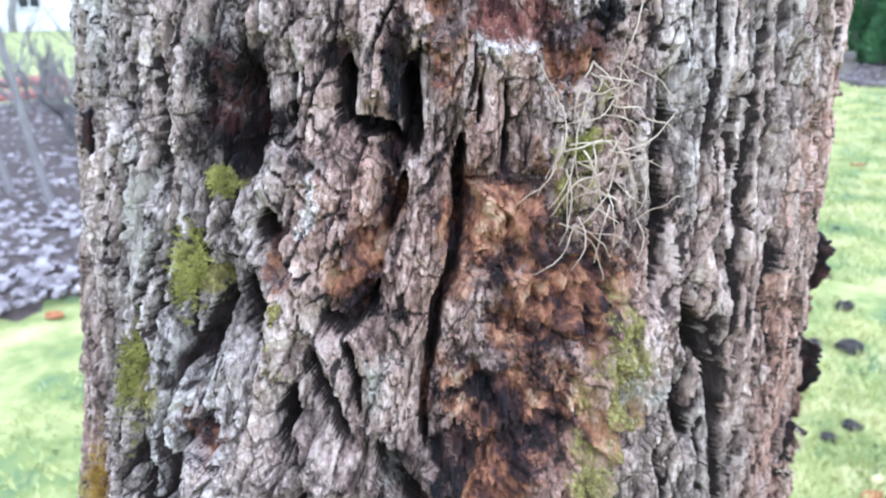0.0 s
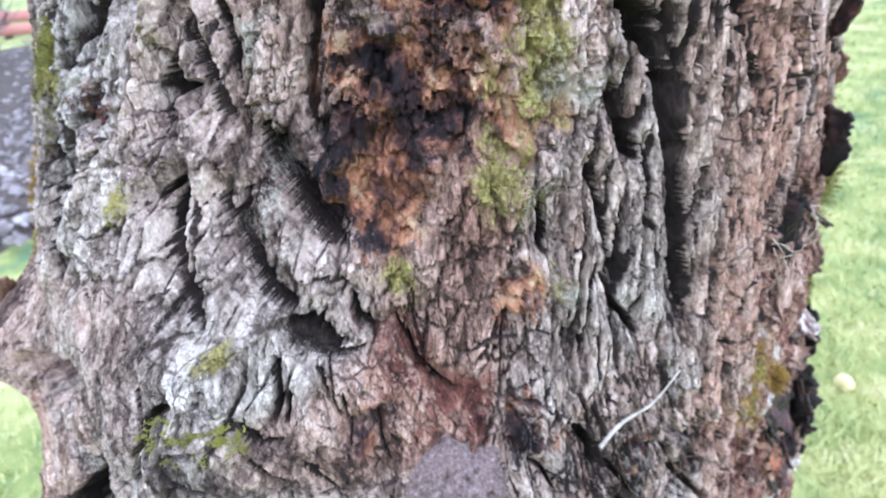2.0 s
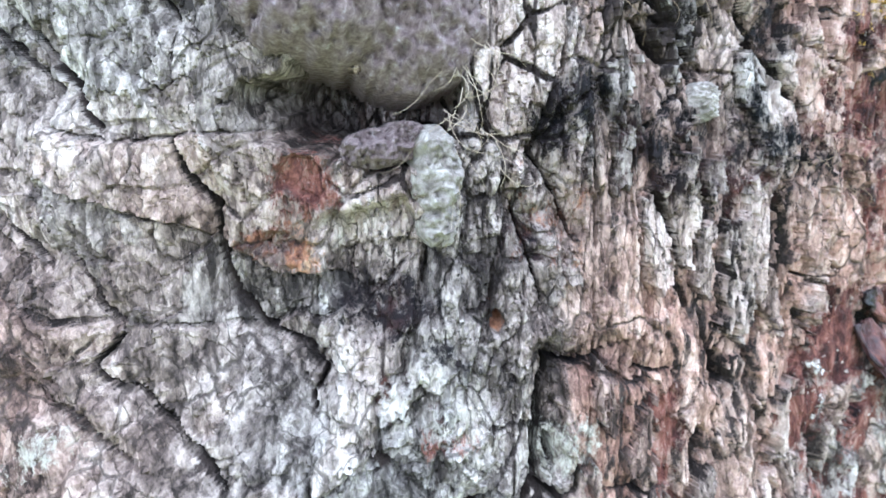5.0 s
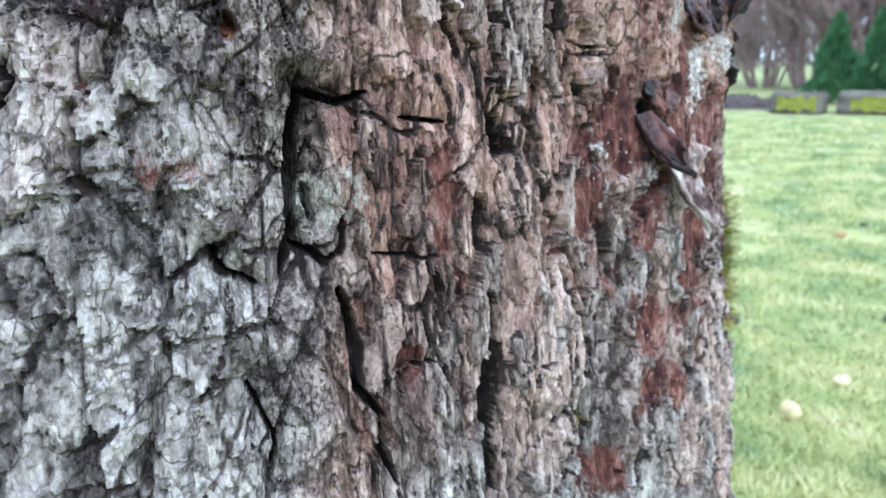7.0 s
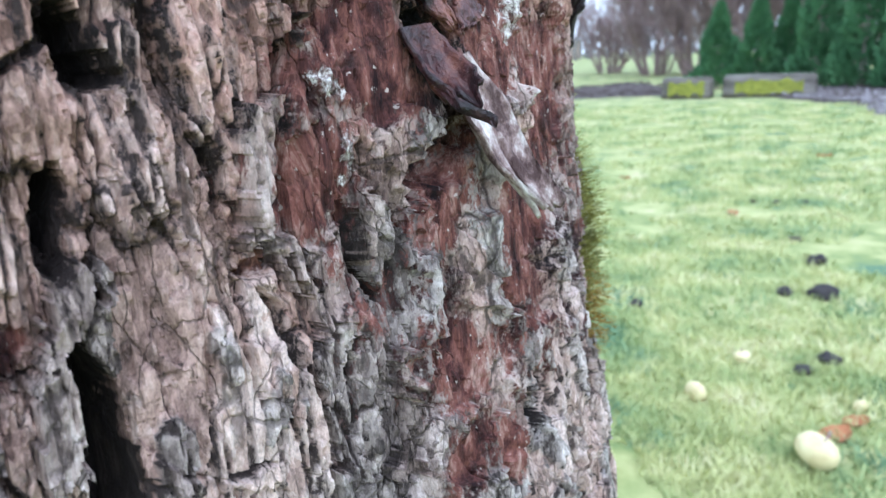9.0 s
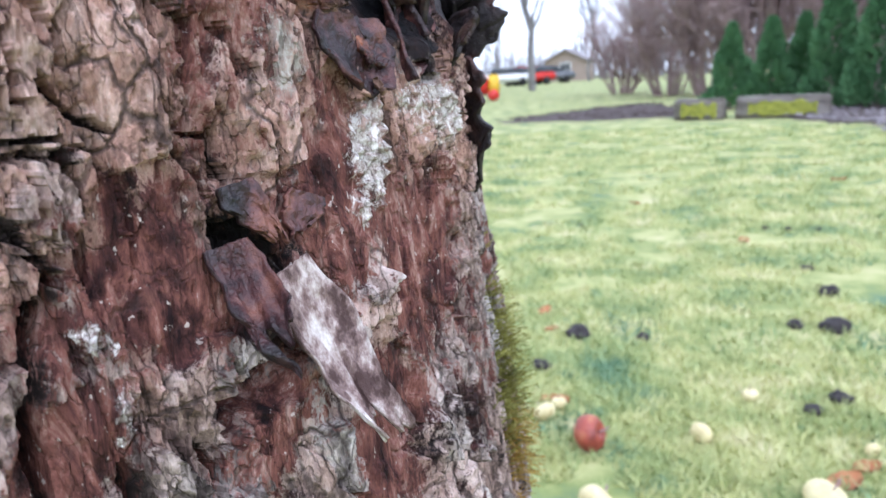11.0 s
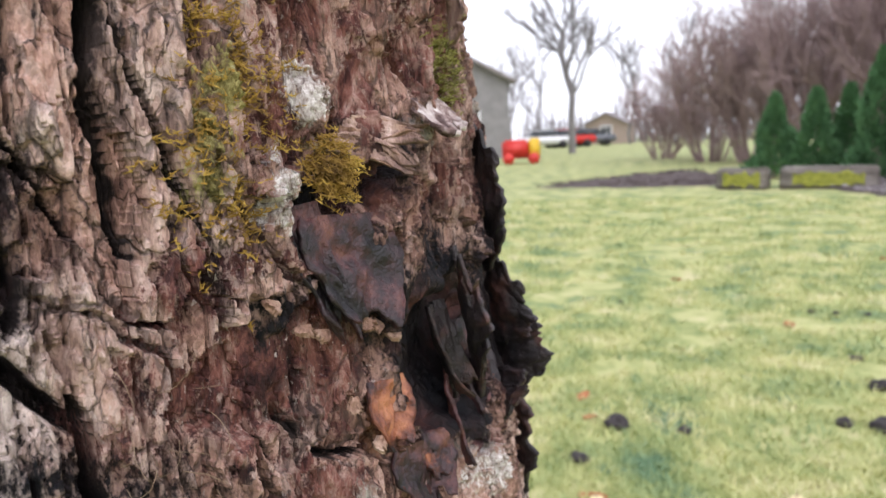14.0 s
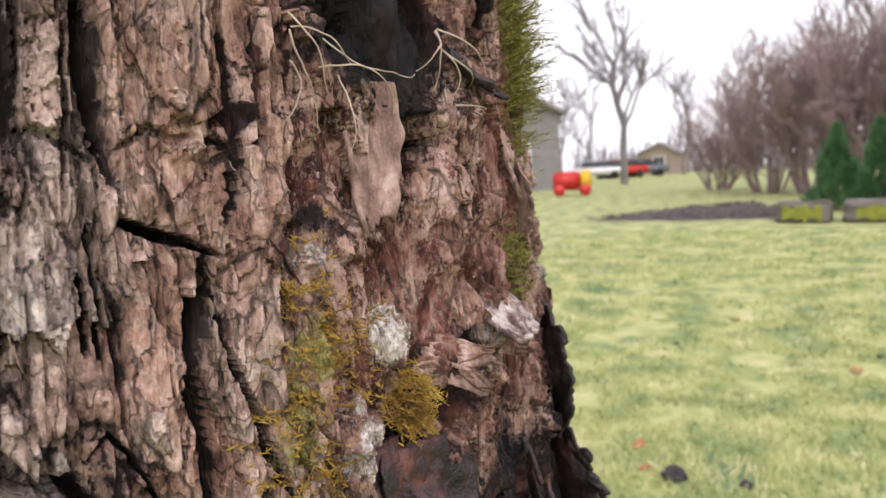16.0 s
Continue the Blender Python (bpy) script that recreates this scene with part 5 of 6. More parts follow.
def moss(deg, z, width, height, count, long, mat, label, seed, droop=0.3):
    """A tuft of moss: many short bent shoots that grow from the bark."""
    rnd = random.Random(seed)
    verts, faces = [], []
    for _ in range(count * 6):
        a, b = rnd.gauss(0, 0.45), rnd.gauss(0, 0.45)
        if noise.noise(Vector((a * 2.6, b * 2.6 * height / width, seed))) < (0.1 if mat is AMBER_MOSS else -0.08):
            continue
        p, t, u, n = frame_at(deg + math.degrees(a * width / R0), z + b * height)
        d = (n + t * rnd.uniform(-0.7, 0.7) + u * rnd.uniform(-0.3, 0.9)).normalized()
        size = long * rnd.uniform(0.5, 1.2) * math.exp(-0.5 * (a * a + b * b))
        q = p - n * 0.003
        pts = [q]
        for k in range(3):
            d = (d + u * rnd.uniform(-0.1, 0.5) * (1 - droop) - u * droop * 0.3 + t * rnd.uniform(-0.25, 0.25)).normalized()
            q = q + d * (size + 0.002) / 3
            pts.append(q)
        tube(verts, faces, pts, 0.00016, 0.00008, 3)
        for k in range(14):
            c = pts[1 + k % 3] + d * rnd.uniform(-0.001, 0.001)
            e = Vector((rnd.uniform(-1, 1), rnd.uniform(-1, 1), rnd.uniform(-0.4, 1))).normalized() * rnd.uniform(0.0008, 0.0020)
            w = e.cross(n).normalized() * 0.00016
            i = len(verts)
            verts += [c - w, c + w, c + e]
            faces.append((i, i + 1, i + 2))
    ob = raw("moss_tuft", verts, faces, mat, None, "", False)
    return tagged(ob, label, "moss", "moss on the trunk")


moss(7.4, 0.926, 0.016, 0.034, 170, 0.014, MOSS_LEAF, "bright green tuft of moss on the bark", 1)
moss(13.0, 0.674, 0.010, 0.032, 110, 0.010, MOSS_LEAF, "olive-green fringe of moss on the bark", 2)
moss(14.5, 0.645, 0.012, 0.024, 70, 0.009, AMBER_MOSS, "yellow-brown fringe of moss on the bark", 3, 0.8)
moss(-16.6, 0.862, 0.012, 0.018, 110, 0.006, AMBER_MOSS, "amber-brown cushion of moss on the bark", 4, 0.6)
moss(-18.2, 0.844, 0.012, 0.018, 90, 0.006, AMBER_MOSS, "amber-brown cushion of moss on the bark", 5, 0.6)
moss(-10.8, 0.845, 0.006, 0.006, 90, 0.006, AMBER_MOSS, "golden moss tuft hanging from the bark", 6, 0.9)
moss(4.0, 0.868, 0.010, 0.012, 60, 0.004, MOSS_LEAF, "small green moss tuft on the bark", 7)
moss(-107, 1.047, 0.008, 0.014, 110, 0.004, MOSS_LEAF, "yellow-green cushion of moss in a furrow", 8)
moss(-115, 1.004, 0.012, 0.018, 130, 0.004, MOSS_LEAF, "yellow-green cushion of moss on a ridge", 9)
moss(-103, 1.077, 0.006, 0.004, 60, 0.003, MOSS_LEAF, "small green moss tuft on the bark", 10)
moss(-84.5, 0.906, 0.014, 0.007, 60, 0.0015, MOSS_LEAF, "green cushion of moss at the trunk's foot", 11)
moss(-122, 0.955, 0.012, 0.020, 120, 0.005, AMBER_MOSS, "yellow-brown moss on the bark's edge", 12)
moss(-58.5, 1.085, 0.006, 0.005, 50, 0.004, MOSS_LEAF, "small green sprout of moss", 13)



def fibres(deg, z, width, height, count, long, label, seed, thick=0.0004, mat=None):
    """A tangle of dry rootlets that lies against the bark, each a part."""
    rnd = random.Random(seed)
    root = tagged(new("rootlet_tangle"), label, "rootlets")
    for _ in range(count):
        a, b = deg + math.degrees(rnd.uniform(-0.5, 0.5) * width / R0), z + rnd.uniform(-0.5, 0.5) * height
        way, bend = rnd.gauss(-1.1, 0.9), rnd.uniform(-0.5, 0.5)
        pts, out = [], rnd.uniform(0.0005, 0.003)
        steps = 12
        size = long * rnd.uniform(0.5, 1.2)
        for k in range(steps):
            p, t, u, n = frame_at(a, b)
            pts.append(p + n * (out + 0.004 * math.sin(math.pi * k / steps)))
            way += 0.12 * bend + rnd.uniform(-0.28, 0.28)
            a += math.degrees(math.cos(way) * size / steps / R0)
            b += math.sin(way) * size / steps
        verts, faces = [], []
        tube(verts, faces, pts, thick * rnd.uniform(0.7, 1.4), thick * 0.5, 5)
        raw("rootlet", verts, faces, mat or FIBRE, root)


fibres(-57.5, 1.086, 0.038, 0.052, 52, 0.030, "tangle of dry tan rootlets clinging to the bark", 5, 0.0003)
fibres(-38, 0.865, 0.05, 0.055, 34, 0.016, "fine dry rootlets on crumbly bark", 6, 0.00009, DULL_FIBRE)
fibres(-55, 0.815, 0.016, 0.03, 26, 0.02, "fine pale hairs beside a grainy growth", 16, 0.00009)
fibres(-17, 0.918, 0.016, 0.012, 7, 0.030, "pale thread-like rootlets on reddish bark", 7, 0.0002)
fibres(-5, 0.915, 0.016, 0.02, 6, 0.022, "pale thread-like rootlets over dark bark", 8, 0.0002)
fibres(-21, 0.80, 0.022, 0.034, 16, 0.010, "dry straw stalks stuck to the bark", 9, 0.00007, DULL_FIBRE)


def loose_twig():
    verts, faces, pts = [], [], []
    for k in range(14):
        f = k / 13
        p, t, u, n = frame_at(-45.7 + f * 9.4, 0.866 + f * 0.024 + 0.002 * math.sin(f * 7))
        pts.append(p + n * (0.006 + 0.006 * f))
    tube(verts, faces, pts, 0.0009, 0.0003, 8)
    tagged(raw("twig", verts, faces, PALE_TWIG), "bleached thin twig stuck in the bark", "twig")


loose_twig()


# ======== the ground ========
def ground_height(x, y):
    far = np.hypot(x - 0.2, y - 0.6)
    return (0.022 * fbm(x * 2.1 + 50, y * 2.1 + 50, 91, 4) + 0.05 * fbm(x * 0.35 + 50, y * 0.35 + 50, 95, 3)) * smooth(0.1, 1.0, far) * (1 - smooth(9, 30, far))


def axis(reach):
    near = np.linspace(-6, 6, 150)
    grow = 6 * (reach / 6) ** np.linspace(0, 1, 30)[1:]
    return np.concatenate([-grow[::-1], near, grow])


gx, gy = np.meshgrid(axis(220), axis(220) + 2.5)
gz = ground_height(gx, gy)
k = gx.shape[1]
quads = [(j * k + i, j * k + i + 1, (j + 1) * k + i + 1, (j + 1) * k + i) for j in range(gx.shape[0] - 1) for i in range(k - 1)]
tagged(raw("ground", np.stack([gx, gy, gz], -1).reshape(-1, 3).tolist(), quads, GRASS_SOIL), "mossy yellow-green winter lawn with bare spots", "lawn", kind="structure")


def on_ground(x, y):
    return Vector((x, y, float(ground_height(np.array(x), np.array(y)))))


def grass():
    rng = np.random.default_rng(11)
    n = 150000
    d = 0.55 + 8.9 * rng.random(n) ** 1.5
    az = np.radians(rng.uniform(-16, 34, n))
    left = rng.random(n) < 0.22
    az = np.where(left, np.radians(rng.uniform(-75, -28, n)), az)
    x, y = 0.37 + d * np.sin(az), 0.38 + d * np.cos(az)
    keep = (fbm(x * 3 + 40, y * 3 + 40, 5, 3) > -0.16) & (np.hypot(x - 0.14, y - 0.57) > 0.42) & ~((x < -1.0) & (d > 2.3 + 0.3 * np.sin(7 * az)))
    x, y, d = x[keep], y[keep], d[keep]
    n = len(x)
    z = ground_height(x, y) - 0.002
    h = rng.uniform(0.010, 0.030, n) * (1 + 0.05 * d)
    w = rng.uniform(0.0012, 0.0026, n) * (1 + 0.35 * d)
    t = rng.uniform(0, 6.28, n)
    lx, ly = rng.normal(0, 0.6, n) * h, rng.normal(0, 0.6, n) * h
    co = np.stack([np.stack([x - w * np.cos(t), y - w * np.sin(t), z], -1), np.stack([x + w * np.cos(t), y + w * np.sin(t), z], -1), np.stack([x + lx, y + ly, z + h], -1)], 1)
    ob = grid_mesh("grass", co.reshape(-1, 3), np.arange(3 * n).reshape(-1, 3), {}, None, BLADE)
    tagged(ob, "short yellow-green grass and moss of a winter lawn", "grass", kind="stuff")


grass()


def soil_bed(name, outline, mat, label, clods, seed, lo=0.012, hi=0.045):
    """A low uneven mound of bare soil with lumps and chips lying on it."""
    rnd = random.Random(seed)
    cx, cy = sum(p[0] for p in outline) / len(outline), sum(p[1] for p in outline) / len(outline)
    verts, faces = [], []
    rings, around = 8, 72
    for r in range(rings + 1):
        for k in range(around):
            f = k / around * len(outline)
            a, b = outline[int(f) % len(outline)], outline[(int(f) + 1) % len(outline)]
            ex, ey = a[0] + (b[0] - a[0]) * (f % 1), a[1] + (b[1] - a[1]) * (f % 1)
            q = 1 - r / rings
            q *= 1 + 0.05 * math.sin(k * 1.7) * (r == 0)
            x, y = cx + (ex - cx) * q, cy + (ey - cy) * q
            z = on_ground(x, y).z + (-0.02 if r == 0 else 0.01 + 0.04 * min(1, 3 * r / rings) + 0.02 * noise.noise(Vector((x * 3, y * 3, seed))))
            verts.append(Vector((x, y, z)))
    for r in range(rings):
        for k in range(around):
            q, w = r * around + k, r * around + (k + 1) % around
            faces.append((q, w, w + around, q + around))
    tagged(raw(name, verts, faces, SOIL), label, "soil", kind="structure")
    verts, faces = [], []
    for _ in range(clods):
        f = rnd.random() * len(outline)
        a, b = outline[int(f) % len(outline)], outline[(int(f) + 1) % len(outline)]
        q = math.sqrt(rnd.random()) * 0.97
        x, y = cx + (a[0] + (b[0] - a[0]) * (f % 1) - cx) * q, cy + (a[1] + (b[1] - a[1]) * (f % 1) - cy) * q
        s = rnd.uniform(lo, hi)
        c = on_ground(x, y) + Vector((0, 0, 0.05))
        m = Euler((rnd.uniform(-0.6, 0.6), rnd.uniform(-0.6, 0.6), rnd.uniform(0, 6.3))).to_matrix()
        i = len(verts)
        for sx, sy, sz in ((1, 0, 0), (0, 0.8, 0), (-1, 0, 0), (0, -0.8, 0), (0.1, 0.1, 0.5), (0, 0, -0.6)):
            verts.append(c + m @ Vector((sx * s * rnd.uniform(0.7, 1.2), sy * s * rnd.uniform(0.7, 1.2), sz * s)))
        faces += [(i, i + 1, i + 4), (i + 1, i + 2, i + 4), (i + 2, i + 3, i + 4), (i + 3, i, i + 4), (i + 1, i, i + 5), (i + 2, i + 1, i + 5), (i + 3, i + 2, i + 5), (i, i + 3, i + 5)]
    tagged(raw(name + "_chips", verts, faces, mat, None, "", False), "grey-brown bark chips and lumps of soil", "mulch", kind="stuff")


soil_bed("flower_bed_back", ((-1.1, 12.0), (0.6, 11.7), (2.0, 11.6), (2.4, 13.5), (2.0, 16.5), (0.8, 15.5), (-0.6, 13.4)), SOIL, "dark bare flower bed at the lawn's edge", 700, 3)
soil_bed("flower_bed_side", ((2.7, 11.6), (3.0, 10.2), (3.5, 8.9), (3.2, 7.6), (4.0, 6.2), (7.5, 5.0), (10, 9), (9, 14), (5, 14)), MULCH, "dark flower bed under a row of conifers", 1500, 4)
soil_bed("flower_bed_left", ((-1.65, 2.55), (-1.95, 1.95), (-2.5, 1.1), (-5, 0.2), (-8, 3), (-7, 8), (-4, 8), (-2.4, 4.6)), MULCH, "wide bed covered with grey bark mulch", 3000, 5, 0.015, 0.05)


# ======== fallen fruit, leaves and clods on the lawn ========
def apple(x, y, r, mat, label, seed):
    bm = bmesh.new()
    bmesh.ops.create_uvsphere(bm, u_segments=24, v_segments=16, radius=r)
    for v in bm.verts:
        d = math.hypot(v.co.x, v.co.y) / r
        v.co.z = v.co.z * 0.78 - (0.32 * r * math.exp(-(d / 0.33) ** 2) * (1 if v.co.z > 0 else -0.6))
    ruffled(bm, 0.04 * r, 1.6 / r, seed)
    root = tagged(new("apple"), label, "apple", "fallen apples")
    part("fruit", bm, mat, root)
    verts, faces = [], []
    tube(verts, faces, [Vector((0, 0, 0.5 * r)), Vector((0.1 * r, 0, 0.8 * r)), Vector((0.25 * r, 0.05 * r, 1.05 * r))], 0.045 * r, 0.06 * r, 6)
    raw("stem", verts, faces, TWIG, root)
    p = on_ground(x, y)
    root.matrix_basis = pose(p.x, p.y, p.z + 0.80 * r, 35 + 40 * math.sin(seed), 20 * math.cos(seed * 2), seed * 70)


for k, (x, y, r) in enumerate(((0.41, 1.76, 0.040),)):
    apple(x, y, r, APPLE_RED, "fallen red-brown apple lying on the lawn", 1)
for k, (x, y, r) in enumerate(((0.64, 1.80, 0.024), (0.31, 1.87, 0.026), (0.34, 1.93, 0.018), (0.78, 2.0, 0.019), (0.81, 1.57, 0.039), (0.42, 1.52, 0.036), (0.96, 1.78, 0.015))):
    apple(x, y, r, APPLE_PALE, "fallen pale yellow apple lying on the lawn", 2 + k)


def clod(x, y, r, seed):
    bm = bmesh.new()
    bmesh.ops.create_icosphere(bm, subdivisions=3, radius=r)
    for v in bm.verts:
        v.co.z *= 0.62
    ruffled(bm, 0.45 * r, 1.3 / r, seed)
    ob = tagged(part("soil_clod", bm, CLOD), "dark crumbly lump of soil on the lawn", "clod", "clods on the lawn")
    p = on_ground(x, y)
    ob.matrix_basis = pose(p.x, p.y, p.z + 0.35 * r, 0, 0, seed * 40)


for k, (x, y, r) in enumerate(((1.21, 2.84, 0.032), (1.12, 2.50, 0.036), (0.38, 2.41, 0.034), (0.29, 2.16, 0.025), (1.23, 3.15, 0.022), (1.02, 2.52, 0.022), (0.57, 2.40, 0.018), (0.9, 1.95, 0.02), (0.98, 2.02, 0.024), (1.35, 3.84, 0.018), (1.25, 3.86, 0.016), (1.47, 3.82, 0.016), (0.39, 4.0, 0.014), (-1.6, 1.7, 0.02))):
    clod(x, y, r, 1.0 + k)


def leaf(x, y, size, seed):
    rnd = random.Random(seed)
    verts, faces = [], []
    n = 9
    for j in range(n):
        f = j / (n - 1)
        w = size * 0.45 * math.sin(math.pi * min(1, f * 0.94 + 0.05)) ** 0.8
        for s in (-1, -0.5, 0, 0.5, 1):
            verts.append(Vector((s * w, (f - 0.5) * size * 1.5, size * (0.25 * s * s * (1 if j % 2 else 0.8) + 0.25 * (f - 0.5) ** 2))))
    for j in range(n - 1):
        for i in range(4):
            q = j * 5 + i
            faces.append((q, q + 1, q + 6, q + 5))
    k = len(verts)
    verts += [v + Vector((0, 0, -0.0008)) for v in verts]
    faces += [tuple(i + k for i in reversed(q)) for q in faces[:]]
    ob = tagged(raw("fallen_leaf", verts, faces, DRY_LEAF), "curled orange-brown leaf lying on the lawn", "leaf", "fallen leaves")
    p = on_ground(x, y)
    ob.matrix_basis = pose(p.x, p.y, p.z + 0.004, rnd.uniform(-15, 15), rnd.uniform(-15, 15), rnd.uniform(0, 360))


for k, (x, y, s) in enumerate(((1.1, 3.6, 0.05), (0.27, 2.62, 0.04), (0.87, 1.66, 0.05), (0.93, 1.72, 0.04), (0.3, 2.45, 0.03), (-1.78, 2.3, 0.06), (-1.6, 2.4, 0.05), (0.7, 4.6, 0.05), (2.0, 5.2, 0.06), (0.33, 1.95, 0.05))):
    leaf(x, y, s, 30 + k)


# ======== beyond the lawn ========
def timber_block(x0, y0, x1, y1, height, depth, seed):
    root = tagged(new("timber_block"), "weathered timber edging block with bright moss", "block", "edging blocks")
    length = math.hypot(x1 - x0, y1 - y0)
    bm = bmesh.new()
    box(bm, (length, depth, height), (0, 0, height / 2), 0, 0.025)
    bmesh.ops.subdivide_edges(bm, edges=bm.edges[:], cuts=4, use_grid_fill=True)
    ruffled(bm, 0.018, 4, seed)
    part("beam", bm, TIMBER, root)
    bm = bmesh.new()
    bmesh.ops.create_grid(bm, x_segments=26, y_segments=10, size=0.5)
    for v in bm.verts:
        v.co = Vector((v.co.x * length * 0.72, -depth / 2 - 0.016 - 0.02 * noise.noise(v.co * 9), height * (0.5 + v.co.y * (0.55 + 0.5 * noise.noise(Vector((v.co.x * 6, seed, 0)))))))
    part("moss_patch", bm, MOSSY, root, "bright yellow-green moss")
    p = on_ground((x0 + x1) / 2, (y0 + y1) / 2)
    root.matrix_basis = pose(p.x, p.y, p.z - 0.01, 0, 0, math.degrees(math.atan2(y1 - y0, x1 - x0)))


timber_block(1.72, 11.05, 2.36, 10.85, 0.30, 0.35, 1.0)
timber_block(2.50, 10.85, 3.62, 10.55, 0.31, 0.35, 2.0)


def thuja(x, y, height, radius_, seed):
    root = tagged(new("thuja"), "dense green cone-shaped conifer", "conifer", "conifer row")
    rnd = random.Random(seed)
    verts, faces = [], []
    tube(verts, faces, [Vector((0, 0, -0.05)), Vector((0, 0, 0.5 * height)), Vector((0, 0, 0.9 * height))], 0.04, 0.008, 7)
    raw("trunk", verts, faces, TWIG, root)
    verts, faces = [], []
    for _ in range(3600):
        f = rnd.random() ** 1.3
        z = 0.05 * height + 0.95 * height * f
        lump = 0.85 + 0.3 * noise.noise(Vector((f * 5, seed, 0))) 
        a = rnd.uniform(0, 2 * math.pi)
        r = radius_ * lump * (1 - f) ** 0.7 * (0.8 + 0.25 * noise.noise(Vector((math.cos(a) * 2, math.sin(a) * 2, f * 6 + seed)))) * rnd.uniform(0.72, 1.06)
        c = Vector((r * math.cos(a), r * math.sin(a), z))
        out = Vector((math.cos(a), math.sin(a), rnd.uniform(0.6, 1.8))).normalized()
        s = rnd.uniform(0.04, 0.09) * (0.6 + 0.4 * height / 1.6)
        w = out.cross(Vector((rnd.uniform(-1, 1), rnd.uniform(-1, 1), rnd.uniform(-1, 1)))).normalized() * s * 0.4
        i = len(verts)
        verts += [c - out * s * 0.6, c + w, c + out * s, c - w]
        faces.append((i, i + 1, i + 2, i + 3))
    raw("crown", verts, faces, CONIFER, root, "", False)
    root.matrix_basis = pose(*on_ground(x, y), 0, 0, seed * 50)


for k, (az, d, h, r) in enumerate(((10.9, 13.2, 1.42, 0.56), (13.6, 13.0, 1.46, 0.56), (15.7, 13.2, 1.5, 0.5), (17.6, 12.4, 1.95, 0.66), (20.4, 12.0, 2.0, 0.68), (23.2, 11.6, 1.95, 0.68), (26.5, 11.2, 2.0, 0.68), (30, 10.8, 2.0, 0.68))):
    thuja(0.39 + d * math.sin(radians(az)), 0.4 + d * math.cos(radians(az)), h, r, 1.0 + k)


def branches(verts, faces, p, d, length, r, depth, rnd, spread, sides):
    """One limb and what grows from it, bending upwards."""
    pts, q = [p], p
    steps = 4
    for _ in range(steps):
        d = (d + Vector((rnd.gauss(0, 0.13), rnd.gauss(0, 0.13), rnd.gauss(0.05, 0.1)))).normalized()
        q = q + d * length / steps
        pts.append(q)
    tube(verts, faces, pts, r, r * 0.55, sides)
    if depth == 0:
        return
    for _ in range(3 if depth > 1 else 4):
        f = rnd.uniform(0.35, 1.0)
        base = pts[min(steps, int(f * steps))]
        turn = Vector((rnd.gauss(0, spread), rnd.gauss(0, spread), rnd.gauss(0.15, spread * 0.6)))
        branches(verts, faces, base, (d + turn).normalized(), length * rnd.uniform(0.5, 0.75), max(r * 0.62, 0.0045), depth - 1, rnd, spread, max(3, sides - 1))


def shrub(x, y, height, width, stems, mat, label, seed, depth=3):
    rnd = random.Random(seed)
    verts, faces = [], []
    for _ in range(stems):
        a = rnd.uniform(0, 6.28)
        lean = rnd.uniform(0, 1) * width / height
        d = Vector((math.cos(a) * lean, math.sin(a) * lean, 1)).normalized()
        p = Vector((math.cos(a) * 0.12 * width, math.sin(a) * 0.12 * width, -0.05))
        branches(verts, faces, p, d, height * rnd.uniform(0.36, 0.55), 0.016 + 0.004 * height, depth, rnd, 0.5, 4)
    root = tagged(new("shrub"), label, "shrub", "bare shrubs")
    raw("branchwork", verts, faces, mat, root)
    root.matrix_basis = pose(*on_ground(x, y), 0, 0, seed * 33)


for k, (az, d, h, w) in enumerate(((3.0, 24, 2.6, 2.2), (6.5, 21, 3.6, 2.6), (9.5, 20, 4.0, 2.6), (13.0, 19, 4.4, 2.8), (16.5, 19, 4.4, 2.8), (20.0, 18, 4.4, 2.8), (24, 17, 4.4, 2.8), (11, 26, 5.0, 3), (18, 26, 5.4, 3))):
    shrub(0.39 + d * math.sin(radians(az)), 0.4 + d * math.cos(radians(az)), h * 1.3, w * 1.1, 22, TWIG, "large bare reddish-brown shrub", 10 + k, 4)
for k, (x, y, h, w) in enumerate(((-5.6, 6.6, 1.4, 1.0), (-6.0, 4.4, 1.5, 1.2), (-6.4, 2.6, 1.5, 1.2), (-3.9, 5.2, 1.2, 0.5))):
    shrub(x, y, h, w, 8, GREY_TWIG, "leafless low shrub in the mulch bed", 40 + k, 2)


def sapling(x, y, height, lean, seed):
    rnd = random.Random(seed)
    verts, faces = [], []
    d = Vector((lean, 0.05, 1)).normalized()
    pts = [Vector((0, 0, -0.05)) + d * height * k / 6 + Vector((rnd.gauss(0, 0.01), rnd.gauss(0, 0.01), 0)) for k in range(7)]
    tube(verts, faces, pts, 0.028, 0.008, 7)
    root = tagged(new("sapling"), "thin leafless young tree in the mulch bed", "sapling", "saplings")
    raw("stem", verts, faces, GREY_TWIG, root)
    verts, faces = [], []
    for k in range(9):
        branches(verts, faces, pts[2 + k % 5], Vector((rnd.gauss(0, 0.5), rnd.gauss(0, 0.5), 0.8)).normalized(), 0.4, 0.007, 1, rnd, 0.4, 4)
    raw("branchwork", verts, faces, GREY_TWIG, root)
    root.matrix_basis = pose(*on_ground(x, y), 0, 0, 0)


sapling(-2.85, 3.55, 2.4, -0.10, 1)
sapling(-3.3, 3.75, 2.2, -0.16, 2)
sapling(-3.0, 4.4, 2.2, 0.02, 3)


